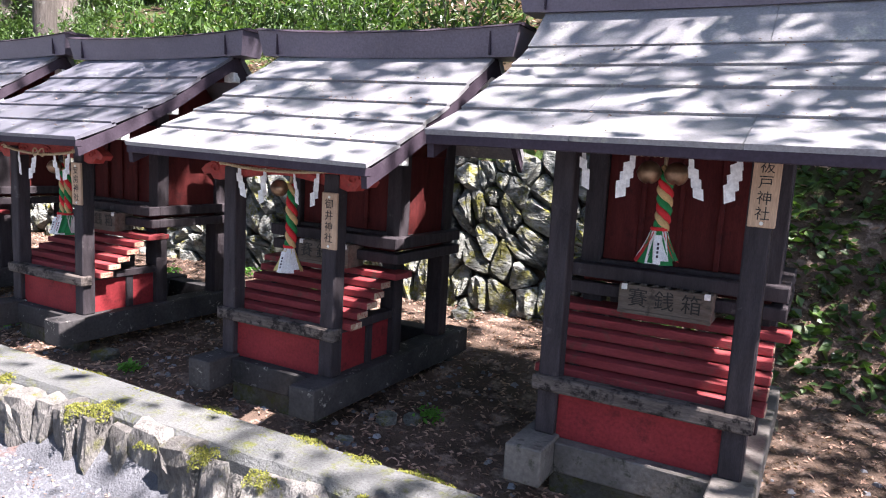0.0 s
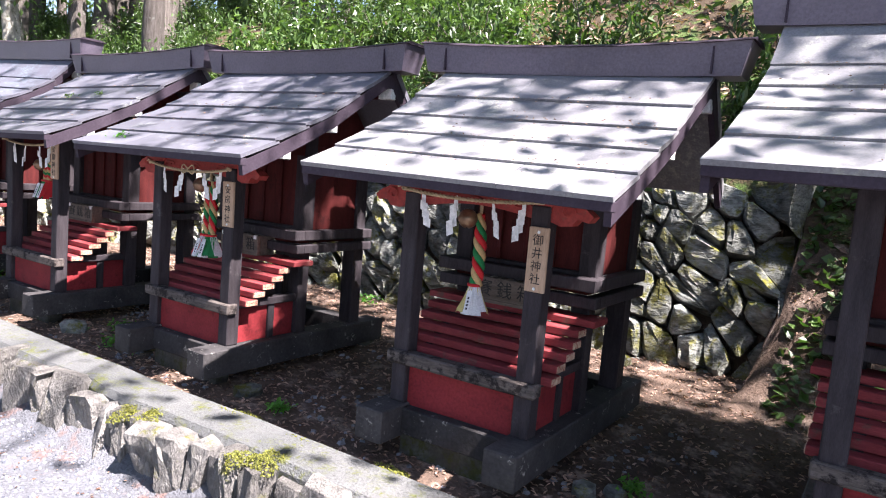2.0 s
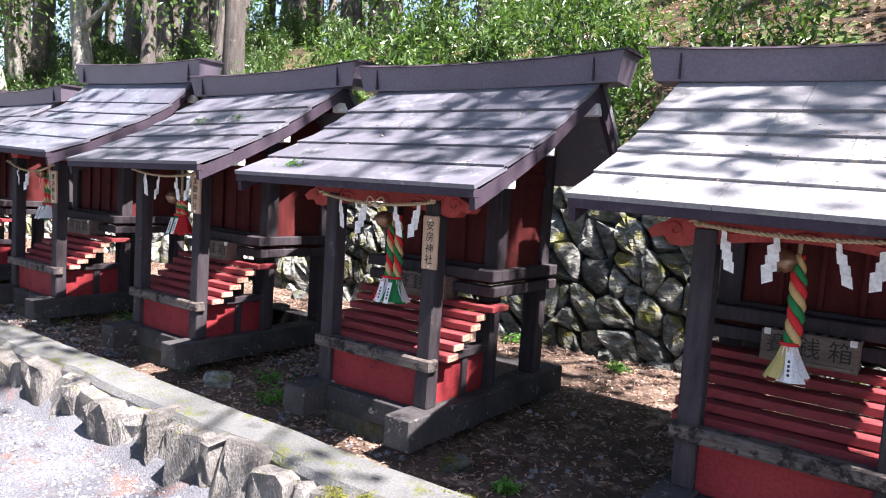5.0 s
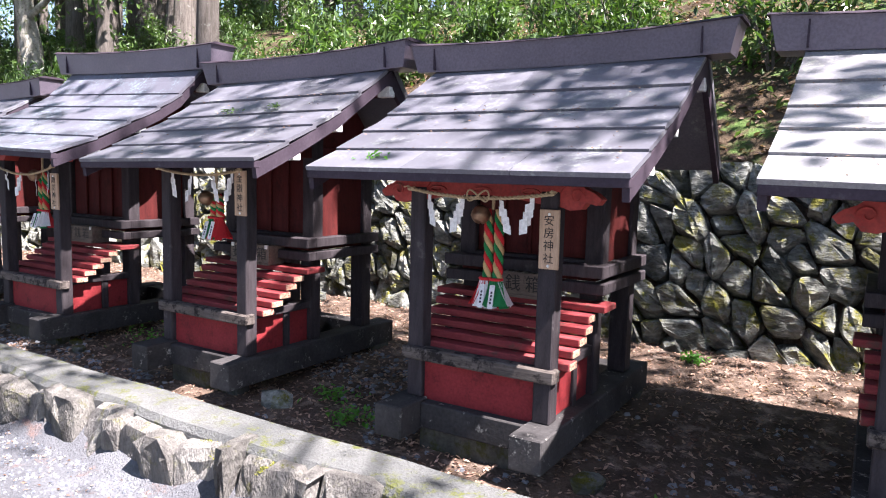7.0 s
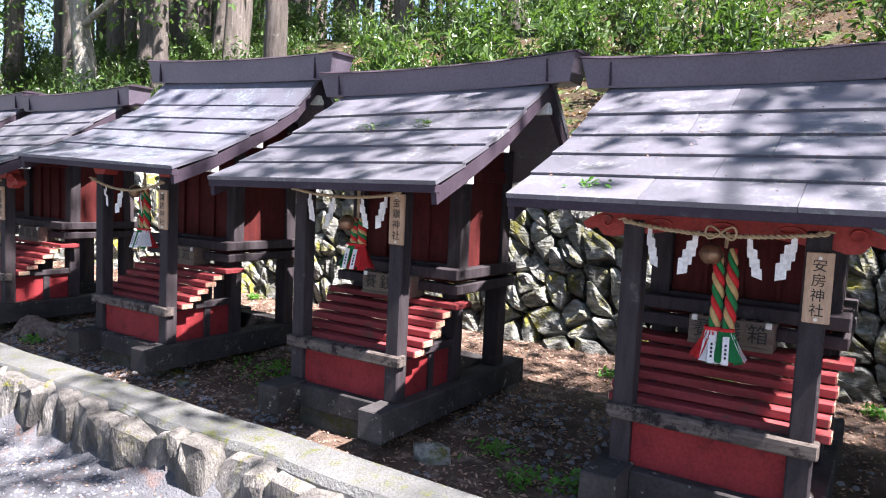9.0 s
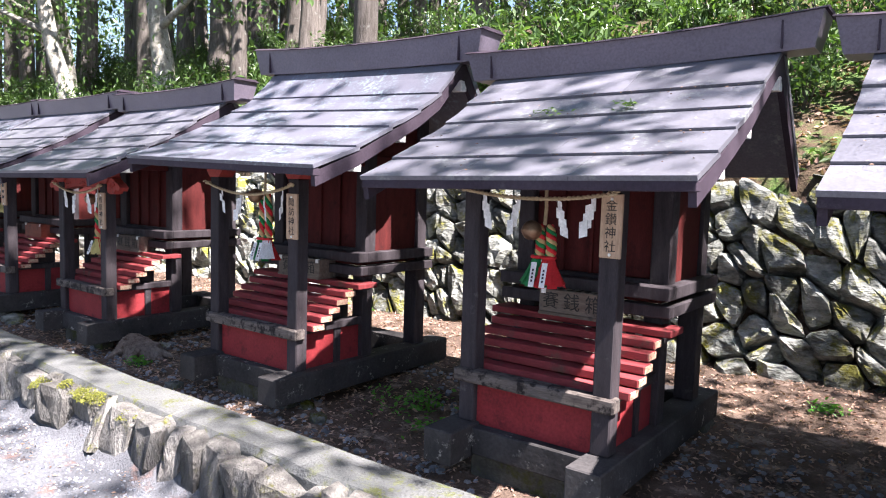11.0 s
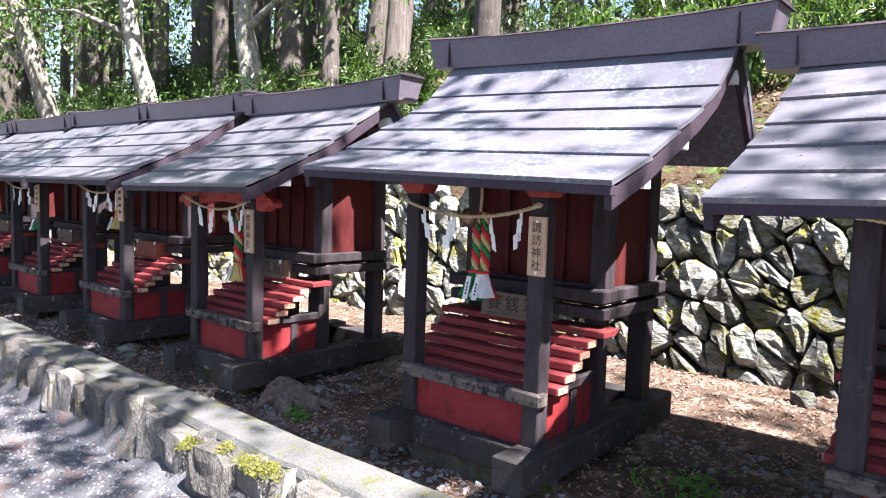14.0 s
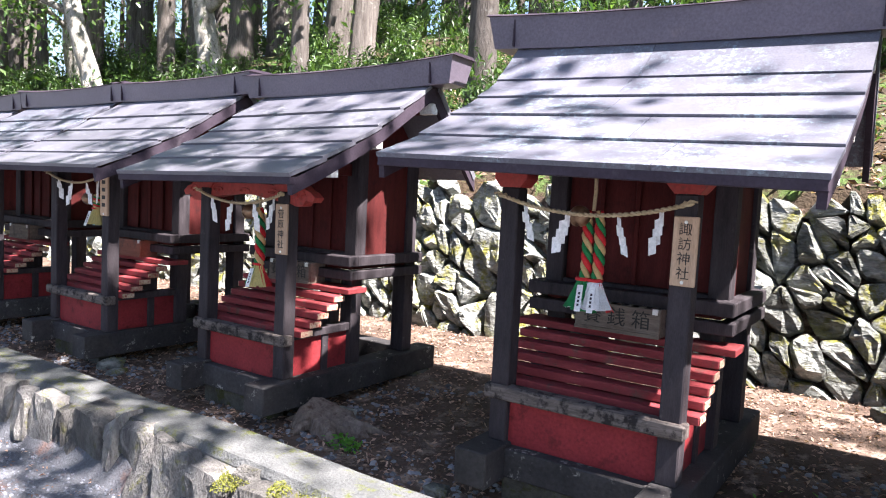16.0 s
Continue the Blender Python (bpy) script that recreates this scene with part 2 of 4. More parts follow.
def tube(path, radius, sides=8, bm=None):
    bm = bm or bmesh.new()
    rings = []
    path = [Vector(p) for p in path]
    for i, p in enumerate(path):
        d = (path[min(i + 1, len(path) - 1)] - path[max(i - 1, 0)]).normalized()
        a = d.orthogonal().normalized() if not rings else (rings[-1][1] - d * rings[-1][1].dot(d)).normalized()
        b = d.cross(a)
        r = radius(i / (len(path) - 1)) if callable(radius) else radius
        rings.append(([bm.verts.new(p + r * (math.cos(2 * math.pi * k / sides) * a + math.sin(2 * math.pi * k / sides) * b)) for k in range(sides)], a))
    for (r0, _), (r1, _) in zip(rings, rings[1:]):
        for k in range(sides):
            bm.faces.new((r0[k], r0[(k + 1) % sides], r1[(k + 1) % sides], r1[k]))
    bm.faces.new(rings[0][0][::-1])
    bm.faces.new(rings[-1][0])
    return bm


def words(name, text, size, m, parent, material=INK, spacing=0.9):
    cu = bpy.data.curves.new(name, "FONT")
    cu.body, cu.size, cu.extrude, cu.align_x, cu.align_y, cu.space_line = text, size, 0.0006, "CENTER", "CENTER", spacing
    tmp = bpy.data.objects.new(name, cu)
    scene.collection.objects.link(tmp)
    me = bpy.data.meshes.new_from_object(tmp.evaluated_get(bpy.context.evaluated_depsgraph_get()))
    bpy.data.objects.remove(tmp)
    me.transform(m)
    return link(name, me, material, parent, "brushed black characters")


def empty(name, m, label, category, group=""):
    ob = new(name)
    ob.empty_display_size = 0.1
    ob.matrix_world = m
    return tagged(ob, label, category, group)


def scatter_mesh(name, rng, places, size, ratio=0.45, tilt=0.9, bend=0.25):
    """Many small folded leaves: four corners and a raised mid-line each."""
    n = len(places)
    yaw = rng.uniform(0, 2 * np.pi, n)
    up = rng.normal(0, tilt, n)
    s = size * rng.uniform(0.6, 1.35, n)
    d = np.stack([np.cos(yaw) * np.cos(up), np.sin(yaw) * np.cos(up), np.sin(up)], 1)
    side = np.stack([-np.sin(yaw), np.cos(yaw), np.zeros(n)], 1)
    roll = rng.normal(0, 0.6, n)
    nrm = np.cross(d, side)
    side2 = side * np.cos(roll)[:, None] + nrm * np.sin(roll)[:, None]
    nrm2 = np.cross(d, side2)
    v = np.stack([places - d * s[:, None] / 2, places + side2 * (s * ratio / 2)[:, None] + nrm2 * (s * bend * 0.3)[:, None],
                  places + d * s[:, None] / 2 - nrm2 * (s * bend * 0.3)[:, None], places - side2 * (s * ratio / 2)[:, None] + nrm2 * (s * bend * 0.3)[:, None]], 1).reshape(-1, 3)
    i = np.arange(n)[:, None] * 4
    f = np.concatenate([i + [0, 1, 2], i + [0, 2, 3]], 0)
    me = bpy.data.meshes.new(name)
    me.from_pydata(v.tolist(), [], f.tolist())
    return me


# ---- the lie of the land ----
def smooth01(a, b, v):
    q = min(1.0, max(0.0, (v - a) / (b - a)))
    return q * q * (3 - 2 * q)


WALL_END = -1.30


def land(x, y):
    wob = noise.noise((x * 0.9, y * 0.9, 3.0))
    if y < 2.02:
        return -0.28 + 0.015 * wob
    court = 0.0 + 0.14 * smooth01(2.6, 4.7, y) + 0.02 * wob
    if y < 2.12:
        return court - 0.05
    steep = 0.43 + 0.24 * smooth01(-9, -2, x)
    run = max(0.0, y - 5.1)
    slope = 1.36 + steep * min(run, 8.5) + 0.10 * max(0.0, min(run - 8.5, 60)) + 0.16 * noise.noise((x * 0.45, y * 0.45, 0)) * min(1, run) + 0.05 * wob
    walled = court if y < 5.13 else slope
    bank = court + (slope - court) * smooth01(4.1, 5.5, y)
    k = smooth01(WALL_END - 0.02, WALL_END + 0.02, x)
    return walled * (1 - k) + bank * k


def grid_axis(spans):
    out = []
    for a, b, step in spans:
        n = max(1, round((b - a) / step))
        out += [a + (b - a) * i / n for i in range(n)]
    return out + [spans[-1][1]]


def ground():
    xs = grid_axis([(-400, -60, 85), (-60, -20, 2), (-20, 4, 0.16), (4, 30, 2), (30, 400, 90)])
    ys = grid_axis([(-400, -20, 95), (-20, 0, 2), (0, 2.02, 0.2), (2.02, 2.12, 0.1), (2.12, 4.9, 0.16), (4.9, 5.06, 0.16), (5.06, 5.2, 0.14), (5.2, 14, 0.3), (14, 60, 2), (60, 400, 85)])
    v = [(x, y, land(x, y)) for y in ys for x in xs]
    nx = len(xs)
    f, mats = [], []
    for j in range(len(ys) - 1):
        for i in range(nx - 1):
            f.append((j * nx + i, j * nx + i + 1, (j + 1) * nx + i + 1, (j + 1) * nx + i))
            mats.append(0 if ys[j + 1] < 2.1 else (1 if ys[j + 1] < 5.1 else 2))
    me = bpy.data.meshes.new("ground")
    me.from_pydata(v, [], f)
    for m in (GRAVEL, SOIL, SLOPE):
        me.materials.append(m)
    me.polygons.foreach_set("material_index", mats)
    me.polygons.foreach_set("use_smooth", [True] * len(f))
    tagged(new("ground", me), "gravel path, leaf-littered court and forest slope", "ground", kind="structure")


ground()


# ---- kerb: concrete strip, faced with rough stones ----
def kerb():
    bm = bmesh.new()
    xs = grid_axis([(-30, -16, 1.0), (-16, 3, 0.1)])
    cross = []
    for x in xs:
        w = 0.03 * noise.noise((x * 1.7, 0, 5)) + 0.015 * noise.noise((x * 7, 1, 5))
        h = 0.012 * noise.noise((x * 1.1, 4, 2))
        ring = [(x, 1.98 + w, -0.3), (x, 1.985 + w, -0.01 + h), (x, 2.01 + w, 0.026 + h), (x, 2.12, 0.034 + h), (x, 2.25 + 0.4 * w, 0.03 + h), (x, 2.27 + 0.4 * w, -0.1)]
        cross.append([bm.verts.new(p) for p in ring])
    for a, b in zip(cross, cross[1:]):
        for k in range(5):
            bm.faces.new((a[k], b[k], b[k + 1], a[k + 1]))
    bmesh.ops.recalc_face_normals(bm, faces=bm.faces)
    ob = part("kerb", bm, CONCRETE, smooth=False)
    return tagged(ob, "mossy concrete kerb faced with rough pale stones", "kerb", kind="structure")


def rock_mesh(rng, poly, depth, bulge):
    """A stone: its outline in x and z, a rough face towards -y."""
    c = np.mean(poly, 0)
    n = len(poly)
    v, f = [], []
    tx, tz = rng.normal(0, 0.18, 2)
    for s, y in ((1.0, depth), (1.0, 0.02), (0.86, -bulge * 0.85), (0.5, -bulge)):
        for p in poly:
            q = c + (np.array(p) - c) * s * (1 + rng.normal(0, 0.035))
            v.append((q[0], y + rng.normal(0, bulge * (0.13 if s < 1 else 0.1)) + (tx * (q[0] - c[0]) + tz * (q[1] - c[1]) if s < 1 else 0), q[1]))
    v.append((c[0], -bulge * (0.9 + rng.normal(0, 0.2)), c[1]))
    for r in range(3):
        for k in range(n):
            f.append((r * n + k, r * n + (k + 1) % n, (r + 1) * n + (k + 1) % n, (r + 1) * n + k))
    for k in range(n):
        f.append((3 * n + k, 3 * n + (k + 1) % n, 4 * n))
    f.append(tuple(range(n))[::-1])
    return v, f


def cells(rng, pts, near=16):
    """The cell round each point, cut by the mid-lines to its neighbours."""
    pts = np.array(pts)
    out = []
    for i, p in enumerate(pts):
        poly = [p + np.array(q) for q in ((-0.5, -0.5), (0.5, -0.5), (0.5, 0.5), (-0.5, 0.5))]
        d = np.linalg.norm(pts - p, axis=1)
        for j in np.argsort(d)[1:near]:
            nrm, mid = pts[j] - p, (pts[j] + p) / 2
            res = []
            for a, b in zip(poly, poly[1:] + poly[:1]):
                da, db = np.dot(a - mid, nrm), np.dot(b - mid, nrm)
                if da <= 0:
                    res.append(a)
                if da * db < 0:
                    res.append(a + (b - a) * da / (da - db))
            poly = res if len(res) > 2 else poly
        out.append(poly)
    return out


def round_poly(poly, gap, rng):
    """Shrinks a cell by the joint and cuts its corners."""
    c = np.mean(poly, 0)
    pts = []
    n = len(poly)
    for k in range(n):
        a, b = poly[k], poly[(k + 1) % n]
        if np.linalg.norm(b - a) < 0.02:
            pts.append((a + b) / 2)
            continue
        pts += [a + (b - a) * 0.18, a + (b - a) * 0.82]
    return [c + (p - c) * max(0.3, 1 - gap / max(0.03, np.linalg.norm(p - c))) for p in pts]


kerb_ob = kerb()


# ---- stone retaining wall ----
def stone_wall():
    rng = np.random.default_rng(7)
    bm = prism([(4.80, -0.1), (5.10, -0.1), (5.45, 1.30), (5.16, 1.30)], -24, WALL_END - 0.1)
    wall = tagged(part("wall_retaining", bm, SOIL), "dry-stone retaining wall of mossy grey-green stones", "stone wall", kind="structure")
    return wall


wall_ob = stone_wall()


# ---- the little shrines ----
FRONT = 2.5      # y of the front posts' faces
PROFILE = ((-0.275, 1.298), (-0.06, 1.392), (0.145, 1.490), (0.349, 1.592), (0.531, 1.708), (0.80, 1.875))
PROFILE_TALL = ((-0.275, 1.375), (0.01, 1.485), (0.25, 1.605), (0.48, 1.720), (0.66, 1.835), (0.84, 2.030))


def under(profile, y):
    for (y0, z0), (y1, z1) in zip(profile, profile[1:]):
        if y <= y1:
            return z0 + (z1 - z0) * (y - y0) / (y1 - y0) - 0.03
    return profile[-1][1] - 0.03 - (y - profile[-1][0]) * 1.1


def shrine(cx, half, roof_half, ridge_half, lift=0.0, tilt=0.0, tall=False, head="nose", roof=ROOF_DARK, sill=SILLW, roof_dx=0.0, skew=0.0, label=""):
    rng = random.Random(round(cx * 100))
    top = empty("small_shrine", pose(cx, FRONT, 0, 0, 0, skew), label or "small red and black wooden shrine with curved metal roof", "shrine", "row of small shrines")
    P = [(y, z + lift) for y, z in (PROFILE_TALL if tall else PROFILE)]
    ridge_y = 0.86 if not tall else 0.90
    p = 0.082
    # base beams
    for s in (-1, 1):
        xo = s * (half - 0.045)
        w = 0.075
        part("sill_beam", box(xo - w, xo + w, -0.17 - 0.02 * rng.random(), 1.34, 0.085, 0.235, 0.006), sill, top)
        part("footing_stone", box(xo - 0.09, xo + 0.09, 1.10, 1.30, -0.08, 0.088, 0.02), PLINTH, top, "rough footing stone")
    part("sill_beam", box(-half + 0.12, half - 0.12, -0.03, 0.08, 0.10, 0.222, 0.005), sill, top)
    part("sill_beam", box(-half + 0.12, half - 0.12, 1.16, 1.28, 0.09, 0.225, 0.005), sill, top)
    part("plinth", box(-half + 0.10, half - 0.10, -0.005, 0.10, -0.08, 0.102, 0.01), PLINTH, top, "rough concrete plinth")
    # front posts, handrail-like beam and low panels
    post_top = {"none": under(P, 0.05), "nose": 1.225 + lift, "block": 1.31}[head]
    for s in (-1, 1):
        xo = s * (half - 0.02 - p / 2)
        part("front_post", box(xo - p / 2, xo + p / 2, 0, p, 0.2345, post_top, 0.006), BLACK, top)
        part("side_panel", box(xo - 0.012, xo + 0.012, p, 0.60, 0.234, 0.455, 0.002), RED, top)
        part("side_rail", box(xo - 0.035, xo + 0.035, p + 0.001, 0.585, 0.44, 0.485, 0.004), BLACK, top)
        part("side_strut", box(xo - 0.025, xo + 0.025, 0.31, 0.36, 0.2345, 0.44, 0.003), BLACK, top)
        part("inner_post", box(xo - 0.045, xo + 0.045, 0.52, 0.61, 0.2345, 0.745, 0.005), BLACK, top)
        part("rear_post", box(xo - 0.05, xo + 0.05, 1.02, 1.12, 0.2345, under(P, 1.07) - 0.01, 0.005), BLACK, top)
        # saw-toothed string that bears the treads
        saw = [(0.09, 0.442), (0.42, 0.442), (0.42, 0.672)]
        for i in range(5, 0, -1):
            y, z = 0.085 + 0.062 * i, 0.460 + 0.042 * (i - 1)
            saw += [(y, z + 0.042 if i == 5 else z + 0.0), (y - 0.062, z)] if i < 5 else [(y, z), (y - 0.062, z)]
        part("stair_string", prism(saw, xo - 0.02 - s * 0.06, xo + 0.02 - s * 0.06), BLACK, top)
    part("front_rail", box(-half, half, -0.022, 0.05, 0.418, 0.478, 0.007), GREY, top, "weathered grey rail")
    part("front_panel", box(-half + 0.02 + p, half - 0.02 - p, 0.03, 0.05, 0.222, 0.437, 0.002), RED, top)
    # treads
    for i in range(5):
        y, z = 0.09 + 0.062 * i, 0.460 + 0.042 * i
        dx = rng.uniform(-0.008, 0.008)
        part("tread", box(-half - 0.025 + dx, half + 0.025 + dx, y - 0.012, y + 0.078, z, z + 0.036, 0.004), PLANK, top)
        for s in (-1, 1):
            part("tread_end", box(s * (half + 0.026) + dx - 0.0015, s * (half + 0.026) + dx + 0.0015, y - 0.009, y + 0.075, z + 0.003, z + 0.033, 0), TREADEND, top, "pale worn tread end")
    part("landing", box(-half - 0.07, half + 0.07, 0.395, 0.555, 0.672, 0.704, 0.004), PLANK, top)
    # veranda beams round the body
    for z0, z1 in ((0.745, 0.80), (0.825, 0.885)):
        part("veranda_beam", box(-half - 0.045, half + 0.045, 0.42 if z0 > 0.8 else 0.44, 0.50, z0, z1, 0.005), BLACK, top)
        for s in (-1, 1):
            xo = s * (half + 0.012)
            part("veranda_beam", box(xo - 0.032, xo + 0.032, 0.5005, 1.13, z0, z1, 0.005), BLACK, top)
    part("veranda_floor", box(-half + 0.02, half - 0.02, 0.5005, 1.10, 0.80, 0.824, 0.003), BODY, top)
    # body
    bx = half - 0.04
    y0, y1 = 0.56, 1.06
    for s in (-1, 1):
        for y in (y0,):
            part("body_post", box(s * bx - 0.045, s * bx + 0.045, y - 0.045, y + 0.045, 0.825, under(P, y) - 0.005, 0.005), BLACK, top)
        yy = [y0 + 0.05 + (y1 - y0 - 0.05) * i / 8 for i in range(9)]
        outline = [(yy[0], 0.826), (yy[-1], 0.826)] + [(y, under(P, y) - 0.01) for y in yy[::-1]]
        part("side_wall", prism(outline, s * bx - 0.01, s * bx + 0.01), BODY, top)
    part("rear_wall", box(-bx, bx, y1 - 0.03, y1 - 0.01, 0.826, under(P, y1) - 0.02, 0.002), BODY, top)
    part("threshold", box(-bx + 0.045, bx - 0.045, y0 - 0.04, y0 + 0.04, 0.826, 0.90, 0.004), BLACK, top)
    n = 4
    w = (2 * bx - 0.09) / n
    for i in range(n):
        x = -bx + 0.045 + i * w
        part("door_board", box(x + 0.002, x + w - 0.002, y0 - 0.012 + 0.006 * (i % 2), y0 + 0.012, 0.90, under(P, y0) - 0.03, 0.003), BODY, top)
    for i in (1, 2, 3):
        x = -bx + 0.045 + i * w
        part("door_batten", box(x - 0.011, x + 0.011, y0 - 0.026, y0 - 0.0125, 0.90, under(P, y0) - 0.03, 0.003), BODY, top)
    # head of the porch
    if head == "nose":
        zb = post_top - 0.02
        arc = [(-half + 0.10 + (2 * half - 0.2) * i / 10, zb - 0.035 + 0.03 * math.sin(math.pi * i / 10)) for i in range(11)]
        part("rainbow_beam", prism(arc + [(x, z + 0.075) for x, z in arc[::-1]], 0.012, 0.085, "y"), BEAM, top)
        for k in range(3):
            x = (-0.22, 0.0, 0.22)[k] * half / 0.37
            part("carved_swirl", tube([(x + 0.05 * math.cos(a) * (1 - a / 9), 0.010, zb + 0.012 + 0.018 * math.sin(a) * (1 - a / 9)) for a in [j * 0.5 for j in range(14)]], 0.005, 5), BEAM, top)
        for s in (-1, 1):
            nose = [(0, -0.04), (0.05, -0.055), (0.095, -0.05), (0.12, -0.02), (0.165, -0.03), (0.185, -0.005), (0.15, 0.022), (0.115, 0.035), (0.09, 0.055), (0.04, 0.062), (0, 0.05)]
            part("carved_nose", prism([(s * (half - 0.025 + a), zb + b) for a, b in nose], 0.014, 0.08, "y"), BEAM, top)
            part("carved_swirl", tube([(s * (half + 0.055 + 0.035 * math.cos(a) * (1 - a / 9)), 0.012, zb + 0.005 + 0.032 * math.sin(a) * (1 - a / 9)) for a in [j * 0.5 for j in range(14)]], 0.005, 5), BEAM, top)
    if head in ("nose", "block"):
        for s in (-1, 1):
            if head == "nose":
                part("bracket_arm", box(s * (half - 0.061) - 0.10, s * (half - 0.061) + 0.10, 0.02, 0.08, post_top + 0.0605, under(P, 0.05) - 0.10, 0.006), BEAM, top)
            xo = s * (half - 0.02 - p / 2)
            zt = post_top
            part("bearing_block", prism([(xo - 0.045, zt), (xo + 0.045, zt), (xo + 0.075, zt + 0.035), (xo + 0.075, zt + 0.06), (xo - 0.075, zt + 0.06), (xo - 0.075, zt + 0.035)], 0.0, 0.10, "y"), BEAM, top)
            if head == "block":
                part("bracket_arm", prism([(xo - 0.06, zt + 0.0601), (xo + 0.06, zt + 0.0601), (xo + 0.13, zt + 0.085), (xo + 0.13, zt + 0.105), (xo - 0.13, zt + 0.105), (xo - 0.13, zt + 0.085)], 0.015, 0.085, "y"), BEAM, top)
    # roof
    hub = new("roof")
    hub.parent = top
    hub.matrix_local = pose(roof_dx - 1.6 * math.sin(radians(tilt)), 0, 0, 0, tilt, 0)
    rh = roof_half
    th = 0.02
    for i, ((ya, za), (yb, zb)) in enumerate(zip(P, P[1:])):
        d = Vector((yb - ya, zb - za)).normalized()
        nx = Vector((-d.y, d.x))
        a0 = Vector((ya, za)) + nx * 0.014 - d * 0.012
        b0 = Vector((yb, zb)) + nx * 0.001 + d * 0.01
        mid = (a0 + b0) / 2 - nx * (0.006 if i > 1 else 0.0)
        cuts = [-rh, rng.uniform(-0.35, 0.35) * rh, rh]
        if i == 0:
            cuts = [-rh, -0.3 * rh, 0.38 * rh, rh]
        for c0, c1 in zip(cuts, cuts[1:]):
            out = [a0, mid, b0, b0 - nx * th, mid - nx * th, a0 - nx * th]
            part("roof_sheet", prism([tuple(q) for q in out], c0 + 0.0012, c1 - 0.0012), roof, hub)
    eave = P[0]
    part("eave_board", box(-rh + 0.004, rh - 0.004, eave[0] - 0.008, eave[0] + 0.03, eave[1] - 0.045, eave[1] - 0.0085, 0.003), EDGE, hub)
    back = (1.33, P[-1][1] - 0.50)
    bt = (ridge_y + 0.02, P[-1][1] + 0.03)
    part("rear_roof_slope", prism([bt, back, (back[0] - 0.02, back[1] - 0.03), (bt[0], bt[1] - 0.05)], -rh, rh), roof, hub)
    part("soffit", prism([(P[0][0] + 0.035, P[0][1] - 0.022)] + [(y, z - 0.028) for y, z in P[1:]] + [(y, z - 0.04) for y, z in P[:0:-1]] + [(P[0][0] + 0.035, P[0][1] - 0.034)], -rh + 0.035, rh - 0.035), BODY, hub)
    for s in (-1, 1):
        front = [(y, z - 0.026) for y, z in P]
        board = front + [(ridge_y, P[-1][1] - 0.0)] + [(ridge_y, P[-1][1] - 0.10)] + [(y + 0.01, z - 0.095) for y, z in P[::-1]]
        part("barge_board", prism(board, s * (rh - 0.034), s * (rh - 0.006)), EDGE, hub)
        part("barge_board", prism([(ridge_y + 0.001, P[-1][1]), (back[0], back[1] - 0.03), (back[0], back[1] - 0.10), (ridge_y + 0.001, P[-1][1] - 0.11)], s * (rh - 0.034), s * (rh - 0.006)), EDGE, hub)
        for y in (0.02, 0.36, ridge_y):
            z = under(P, y) - 0.10 if y < 0.8 else P[-1][1] - 0.16
            part("purlin_end", box(s * (rh - 0.075) - 0.03, s * (rh - 0.075) + 0.066, y - 0.026, y + 0.026, z, z + 0.075, 0.003), CAP, hub, "white-painted purlin end")
    for y in (0.02, 0.36, ridge_y):
        z = under(P, y) - 0.10 if y < 0.8 else P[-1][1] - 0.16
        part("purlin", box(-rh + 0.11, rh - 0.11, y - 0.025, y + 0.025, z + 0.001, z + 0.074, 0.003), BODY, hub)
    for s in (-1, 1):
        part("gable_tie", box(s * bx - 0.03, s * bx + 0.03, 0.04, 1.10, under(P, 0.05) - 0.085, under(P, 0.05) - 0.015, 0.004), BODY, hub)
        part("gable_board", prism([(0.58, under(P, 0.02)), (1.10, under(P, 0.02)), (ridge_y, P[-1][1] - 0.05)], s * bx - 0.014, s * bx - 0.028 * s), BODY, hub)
    # ridge: boxed beam, its top rising to the ends
    zb = P[-1][1] + 0.002
    ht = 0.155 if not tall else 0.175
    N = 16
    bm = bmesh.new()
    rings = []
    for i in range(N + 1):
        u = 2 * i / N - 1
        xb, xt = u * (ridge_half - 0.035), u * ridge_half
        zt = zb + ht - 0.028 * (1 - abs(u) ** 2.2)
        zl = zb - 0.012 * (1 - abs(u) ** 2.2)
        rings.append([bm.verts.new(q) for q in ((xb, ridge_y - 0.085, zl), (xb, ridge_y + 0.085, zl), (xt, ridge_y + 0.11, zt), (xt, ridge_y - 0.11, zt))])
    for a, b in zip(rings, rings[1:]):
        for k in range(4):
            bm.faces.new((a[k], b[k], b[(k + 1) % 4], a[(k + 1) % 4]))
    bm.faces.new(rings[0])
    bm.faces.new(rings[-1][::-1])
    bmesh.ops.recalc_face_normals(bm, faces=bm.faces)
    part("ridge_beam", bm, RIDGE, hub)
    bm = bmesh.new()
    rings = []
    for i in range(N + 1):
        u = 2 * i / N - 1
        xt = u * (ridge_half + 0.012)
        zt = zb + ht - 0.028 * (1 - abs(u) ** 2.2) + 0.001
        rings.append([bm.verts.new(q) for q in ((xt, ridge_y - 0.125, zt - 0.004), (xt, ridge_y + 0.125, zt - 0.004), (xt, ridge_y + 0.08, zt + 0.014), (xt, ridge_y - 0.08, zt + 0.014))])
    for a, b in zip(rings, rings[1:]):
        for k in range(4):
            bm.faces.new((a[k], b[k], b[(k + 1) % 4], a[(k + 1) % 4]))
    bm.faces.new(rings[0])
    bm.faces.new(rings[-1][::-1])
    bmesh.ops.recalc_face_normals(bm, faces=bm.faces)
    part("ridge_cap", bm, EDGE, hub)
